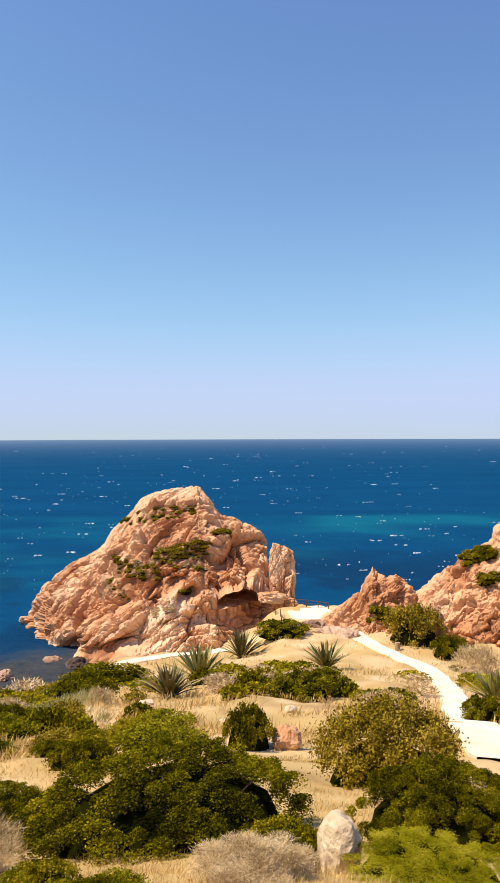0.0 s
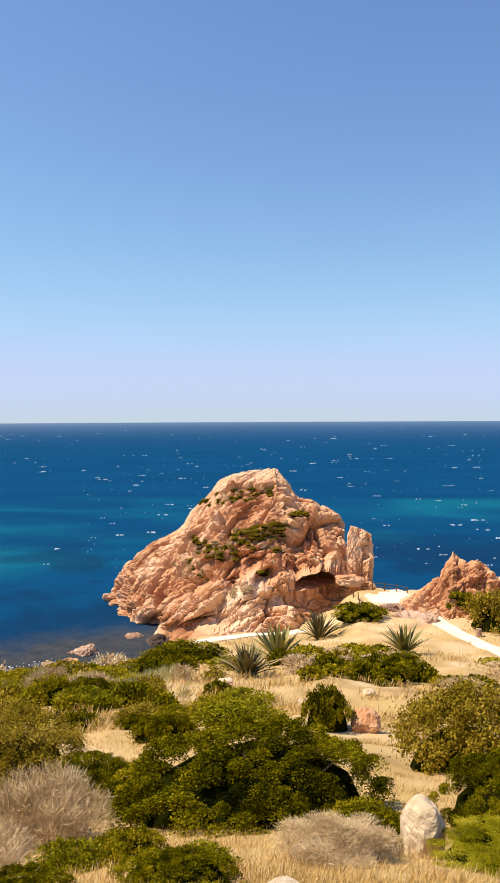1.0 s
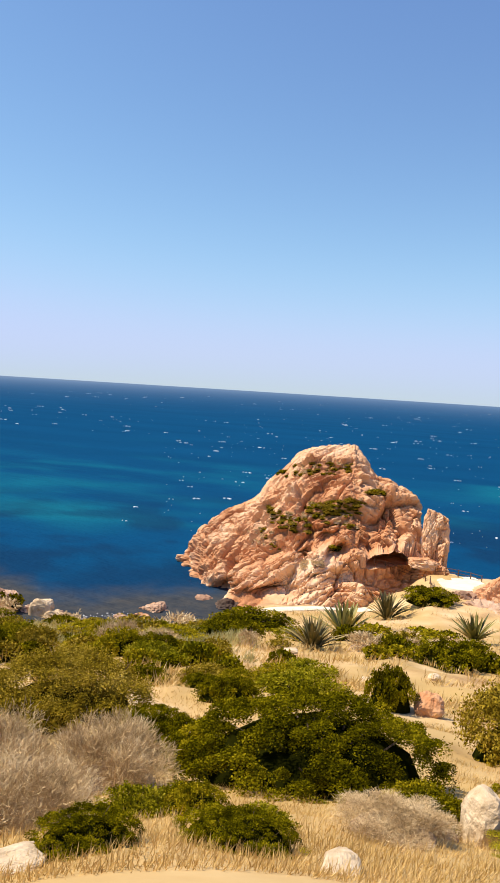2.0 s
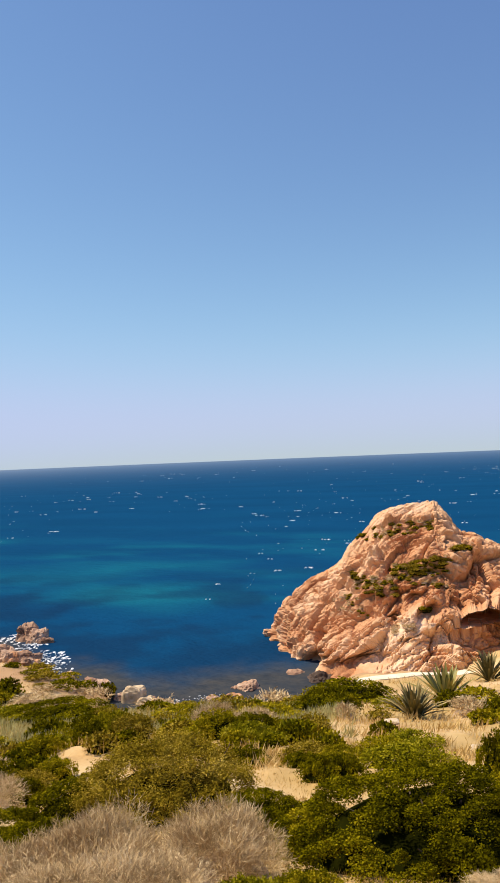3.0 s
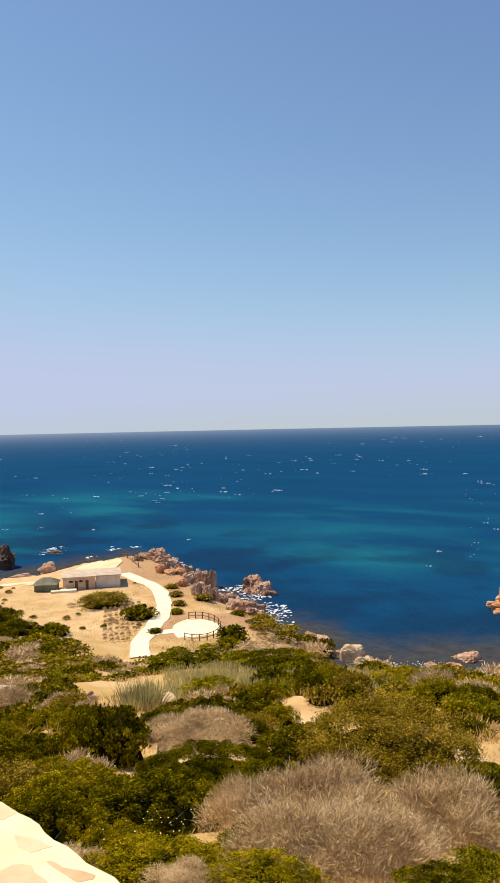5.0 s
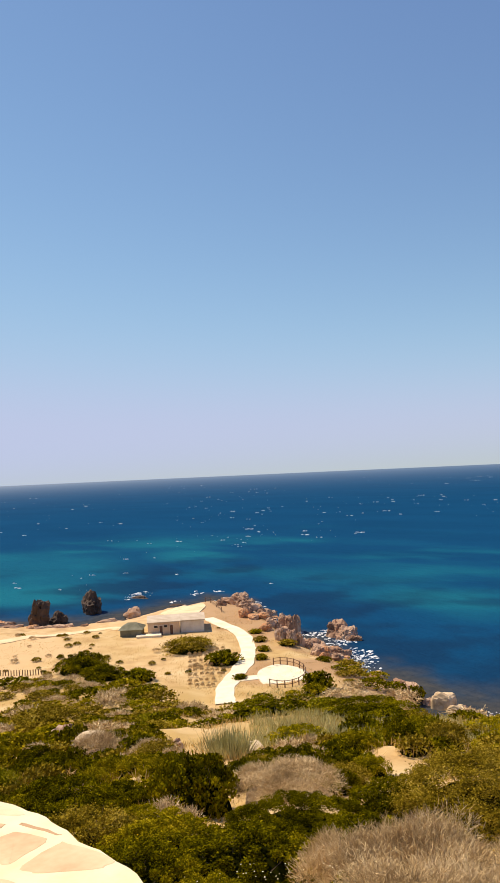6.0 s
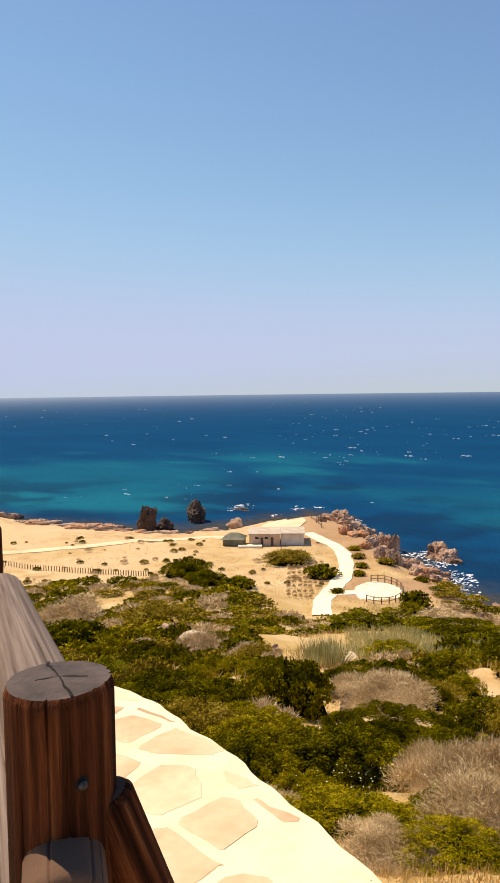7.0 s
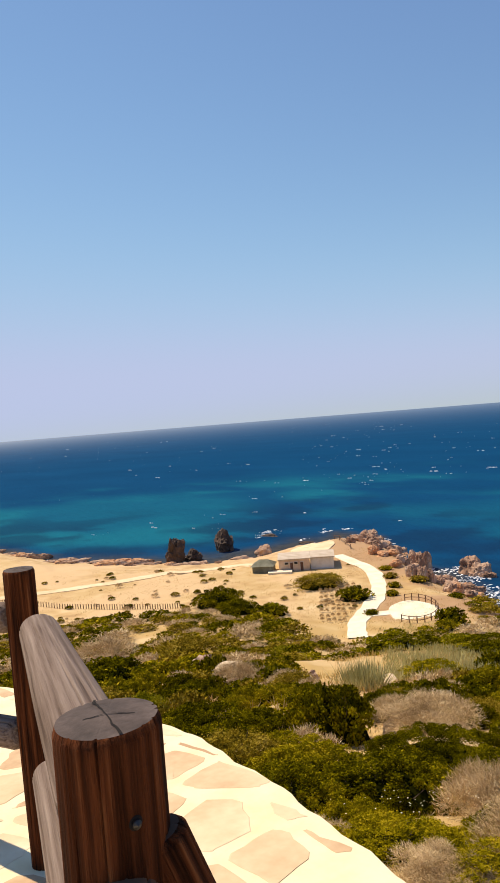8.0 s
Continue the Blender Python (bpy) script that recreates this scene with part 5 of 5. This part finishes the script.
def build_paving():
    xs = np.linspace(-9, 4, 131)
    rows = []
    for v in (0, 0.001, 0.25, 0.5, 0.75, 1.0, 1.001):
        rows.append([(x, -3 + (edge_y(x) + 0.012 * math.sin(x * 7) + 0.01 * math.sin(x * 17) + 3) * min(1, max(0, v)), pave_z(x, 1.0) - (0.5 if v in (0, 1.001) else 0)) for x in xs])
    P = np.array(rows)
    for r in P:
        r[:, 2] = [pave_z(x, y) - (0.5 if k in (0,) else 0) for k, (x, y) in enumerate(zip(r[:, 0], r[:, 1]))]
    P[0, :, 2] -= 0.5
    P[-1, :, 2] -= 0.6
    P[-1, :, 1] += 0.01
    bed = tagged(new("paving", grid_mesh("paving", P, M["joint"], smooth_shade=False)), "pale mortar-jointed crazy paving of the lookout", "paving", kind="structure")
    g = random.Random(21)
    cells = []
    for i in range(31):
        for j in range(14):
            cells.append((-8.6 + i * 0.42 + g.uniform(-0.21, 0.21) + 0.2 * (j % 2), -2.6 + j * 0.4 + g.uniform(-0.2, 0.2)))
    for cx, cy in cells:
        if not (-8.4 < cx < 2.6 and -1.7 < cy < edge_y(cx) + 0.15) or g.random() < 0.06:
            continue
        poly = [(cx - 1, cy - 1), (cx + 1, cy - 1), (cx + 1, cy + 1), (cx - 1, cy + 1)]
        for ox, oy in cells:
            dx, dy = ox - cx, oy - cy
            dist = math.hypot(dx, dy)
            if 0 < dist < 1.4:
                poly = clip_poly(poly, dx / dist, dy / dist, (dx * (cx + ox) / 2 + dy * (cy + oy) / 2) / dist - g.uniform(0.02, 0.085))
        poly = [p for p in poly]
        poly = clip_poly(poly, 0, 1, edge_y(cx) - g.uniform(0.03, 0.09))
        if len(poly) < 3:
            continue
        fine = []
        for k, p in enumerate(poly):
            q = poly[(k + 1) % len(poly)]
            for t in (0.12, 0.37, 0.63, 0.88):
                wob = g.uniform(-0.012, 0.012)
                fine.append((p[0] + t * (q[0] - p[0]) + wob, p[1] + t * (q[1] - p[1]) + wob))
        top = g.uniform(0.0015, 0.003)
        n = len(fine)
        verts = [(x, y, pave_z(x, y) + top) for x, y in fine] + [(cx + (x - cx) * 1.06, cy + (y - cy) * 1.06, pave_z(x, y) - 0.004) for x, y in fine]
        faces = [tuple(range(n))] + [(i, n + i, n + (i + 1) % n, (i + 1) % n)[::-1] for i in range(n)]
        ob = new("flagstone", mesh_of("flagstone", verts, faces, M["flag"]))
        ob.parent = bed


# ---------------------------------------------------------------- the log fence at hand
def fine_log(name, length, r, mat, seed, bevel=0.012, end_mat=None, flat_end=False):
    """A peeled round log along z with checks, knots, chamfered ends."""
    g = np.random.default_rng(seed)
    sides, rings = 288, 60
    t = np.linspace(0, 2 * math.pi, sides, endpoint=False)
    zs = np.concatenate([[0, bevel], np.linspace(bevel * 2, length - bevel * 2, rings), [length - bevel, length]])
    checks = [(g.uniform(0, 2 * math.pi), g.uniform(0.014, 0.035), g.uniform(0, 6)) for _ in range(24)]
    P = []
    for z in zs:
        rr = r * (1 + 0.02 * np.sin(2 * t + seed) + 0.012 * np.sin(3 * t + z * 3) + 0.01 * vnoise(np.stack([np.cos(t) * 3, np.sin(t) * 3, np.full(sides, z * 3)], 1), seed))
        for a, w, ph in checks:
            da = np.abs((t - a - 0.05 * math.sin(z * 3 + ph) + math.pi) % (2 * math.pi) - math.pi)
            rr = rr - r * 0.075 * np.exp(-(da / w) ** 2) * max(0, math.sin(z * 2.6 + ph))
        if z in (0, length):
            rr = rr - bevel * (0.8 if not flat_end else 0.35)
        P.append(np.stack([rr * np.cos(t), rr * np.sin(t), np.full(sides, z)], 1))
    P = np.array(P)
    me = grid_mesh(name, P, mat, wrap=True)
    bm = bmesh.new()
    bm.from_mesh(me)
    bm.verts.ensure_lookup_table()
    k = len(zs)
    ends = [[bm.verts[b + j] for j in range(sides)] for b in (0, (k - 1) * sides)]
    for ring, sign in zip(ends, (-1, 1)):
        mid = bm.verts.new(sum((v.co for v in ring), Vector()) / sides + Vector((0, 0, sign * 0.004)))
        for j in range(sides):
            tri = (ring[j], ring[(j + 1) % sides], mid)
            f = bm.faces.new(tri if sign > 0 else tri[::-1])
            f.material_index = 1
    bmesh.ops.recalc_face_normals(bm, faces=bm.faces[:])
    bm.to_mesh(me)
    bm.free()
    me.materials.append(end_mat or mat)
    return me


def build_near_fence():
    root = tagged(new("log_fence"), "weathered brown round-log fence on the paved lookout", "fence")
    p1, p2 = Vector((-1.212, 0.276, 0)), Vector((-3.581, 1.125, 0))
    step = p2 - p1
    p3 = p2 + Matrix.Rotation(radians(32), 3, "Z") @ step
    top1, top2 = 29.63, 29.41
    stout = fine_log("post", 1.36, 0.07, M["post_wood"], 4, end_mat=M["end_grain"], flat_end=True)
    post = fine_log("post", 1.36, 0.07, M["post_wood"], 3, end_mat=M["end_grain"], flat_end=True)
    for k, (p, top) in enumerate(((p1, top1), (p2, top2), (p3, top2 - 0.23))):
        ob = part("post", post if k else stout, root, "dark brown stained post with a grey sawn top", pose(p.x, p.y, top - 1.36, 1.0 * (k == 1), 0, 40 * k))
        if k == 0:
            # bolt sunk in the post, and the drying cracks in its top
            b = fine_log("bolt", 0.008, 0.006, M["metal_bolt"], 5, 0.001)
            seat = fine_log("bolt_hole", 0.003, 0.0095, M["crack"], 6, 0.001)
            for nm, me, r in (("bolt_hole", seat, 0.0665), ("bolt", b, 0.067)):
                m = along((0.994 * r, -0.109 * r, 1.25), (0.994 * (r + 0.01), -0.109 * (r + 0.01), 1.25)) @ Matrix.Diagonal((1, 1, 100, 1))
                part(nm, me, ob, "dark sunken bolt head", m)
        # drying cracks across the sawn top
        g = random.Random(30 + k)
        for a0, reach in ((2.9, 0.99), (6.05, 0.95), (1.0, 0.6), (4.3, 0.55)):
            rr, n = 0.068, 7
            line = [(rr * reach * i / (n - 1) * math.cos(a0 + 0.05 * g.uniform(-1, 1)), rr * reach * i / (n - 1) * math.sin(a0 + 0.05 * g.uniform(-1, 1))) for i in range(n)]
            wd = [0.0006 + 0.0016 * i / (n - 1) for i in range(n)]
            vs = [(x + s2 * w * -math.sin(a0), y + s2 * w * math.cos(a0), 1.3655 - 0.0042 * i / (n - 1)) for i, ((x, y), w) in enumerate(zip(line, wd)) for s2 in (-1, 1)]
            part("crack", mesh_of("crack", vs, [(2 * i, 2 * i + 1, 2 * i + 3, 2 * i + 2) for i in range(n - 1)], M["crack"]), ob)
    rail = fine_log("rail", 1.78, 0.07, M["grey_wood"], 8, 0.03, M["grey_wood"])
    start, end = Vector((-1.262, 0.299, 29.49)), Vector((-2.93, 0.912, 29.286))
    turned = Matrix.Rotation(radians(32), 3, "Z")
    for drop in (0.0, 0.53):
        for s, e in ((start, end), (p2 + Vector((-0.02, -0.06, 29.2)), p2 + Vector((0, 0, 29.2)) + turned @ (end - start))):
            m = along(s - Vector((0, 0, drop)), e - Vector((0, 0, drop)))
            part("rail", rail, root, "silver-grey weathered log rail", m @ Matrix.Diagonal((1, 1, 1 / 1.78, 1)))
    # brace that props the corner post, and the sawn end of a cross rail below the bolt
    right, toward = Vector((0.44, 0.898, 0)), Vector((0.898, -0.44, 0))
    for s, e, r in (((p1 + right * 0.05) + Vector((0, 0, 29.47)), (p1 + right * 0.45) + Vector((0, 0, 28.36)), 0.042),
                    ((p1 + toward * 0.02) + Vector((0, 0, 29.415)), (p1 + toward * 0.13) + Vector((0, 0, 29.40)), 0.05)):
        # the brace's shadow is put into its colour by the dark post wood
        me = fine_log("brace", (e - s).length, r, M["post_wood"] if r < 0.045 else M["far_wood"], 9, 0.01, M["far_wood"])
        part("brace", me, root, "weathered log brace", along(s, e) @ Matrix.Diagonal((1, 1, 1 / (e - s).length, 1)))


build_near_fence()


# ---------------------------------------------------------------- foam
def foam_patch(g, cx, cy, w, l, turn, z=0.06):
    """A ragged patch of foam with a raised middle, as rings of points."""
    n = 9
    rings = []
    for k, h in ((1.0, -0.05), (0.55, z)):
        for i in range(n):
            t = 2 * math.pi * i / n
            r = g.uniform(0.6, 1.1) * k
            x, y = w * r * math.cos(t), l * r * math.sin(t)
            rings.append((cx + x * math.cos(turn) - y * math.sin(turn), cy + x * math.sin(turn) + y * math.cos(turn), h))
    return rings


def build_foam():
    g = random.Random(8)
    verts, faces = [], []

    def add(*a):
        v = foam_patch(g, *a)
        b, n = len(verts), len(v) // 2
        faces.extend([(b + i, b + (i + 1) % n, b + n + (i + 1) % n, b + n + i) for i in range(n)] + [tuple(range(b + n, b + 2 * n))])
        verts.extend(v)
    for _ in range(1700):
        az, d = g.uniform(-24, 76), 150 * math.exp(g.uniform(0, 2.5))
        if d < float(np.interp(az, SHORE_AZ, SHORE_D)) + 45:
            continue
        x, y = spot(az, d)
        if float(noise2(x, y, 90, 2, 120)[0]) < -0.1:
            continue
        big = g.random() ** 3
        w = (0.16 + 0.6 * big) * (d / 300) ** 0.5
        turn = radians(20 + g.uniform(-15, 15))
        for _ in range(1 + int(4 * big)):
            add(x + g.uniform(-2, 2) * w * 1.3, y + g.uniform(-1, 1) * w * 0.8, w * g.uniform(0.5, 1.2), w * g.uniform(0.2, 0.45), turn, 0.10 + 0.24 * w)
    for az0, az1, off0, off1, n, s in ((32.0, 36.5, 2, 17, 130, 0.8), (36.5, 41, -1, 12, 120, 0.9), (41, 49, -3, 10, 90, 1.0), (48.5, 50.5, 22, 32, 22, 0.9), (43, 46, 14, 24, 26, 1.2), (56, 72, -2, 1.5, 70, 0.6), (17, 27, -1, 0.6, 40, 0.25)):
        for _ in range(n):
            az = g.uniform(az0, az1)
            d = float(np.interp(az, SHORE_AZ, SHORE_D)) + g.uniform(off0, off1)
            x, y = spot(az, d)
            if float(noise2(x, y, 7, 2, 130)[0]) < -0.15:
                continue
            for _ in range(3):
                w = s * g.uniform(0.15, 0.75)
                add(x + g.uniform(-1, 1), y + g.uniform(-1, 1), w, w * g.uniform(0.2, 0.6), g.uniform(0, 3.1), 0.03 + g.random() * 0.06)
    tagged(new("foam", mesh_of("foam", verts, faces, M["foam"])), "white foam flecks and surf on the sea", "foam", kind="stuff")


build_foam()
build_paving()
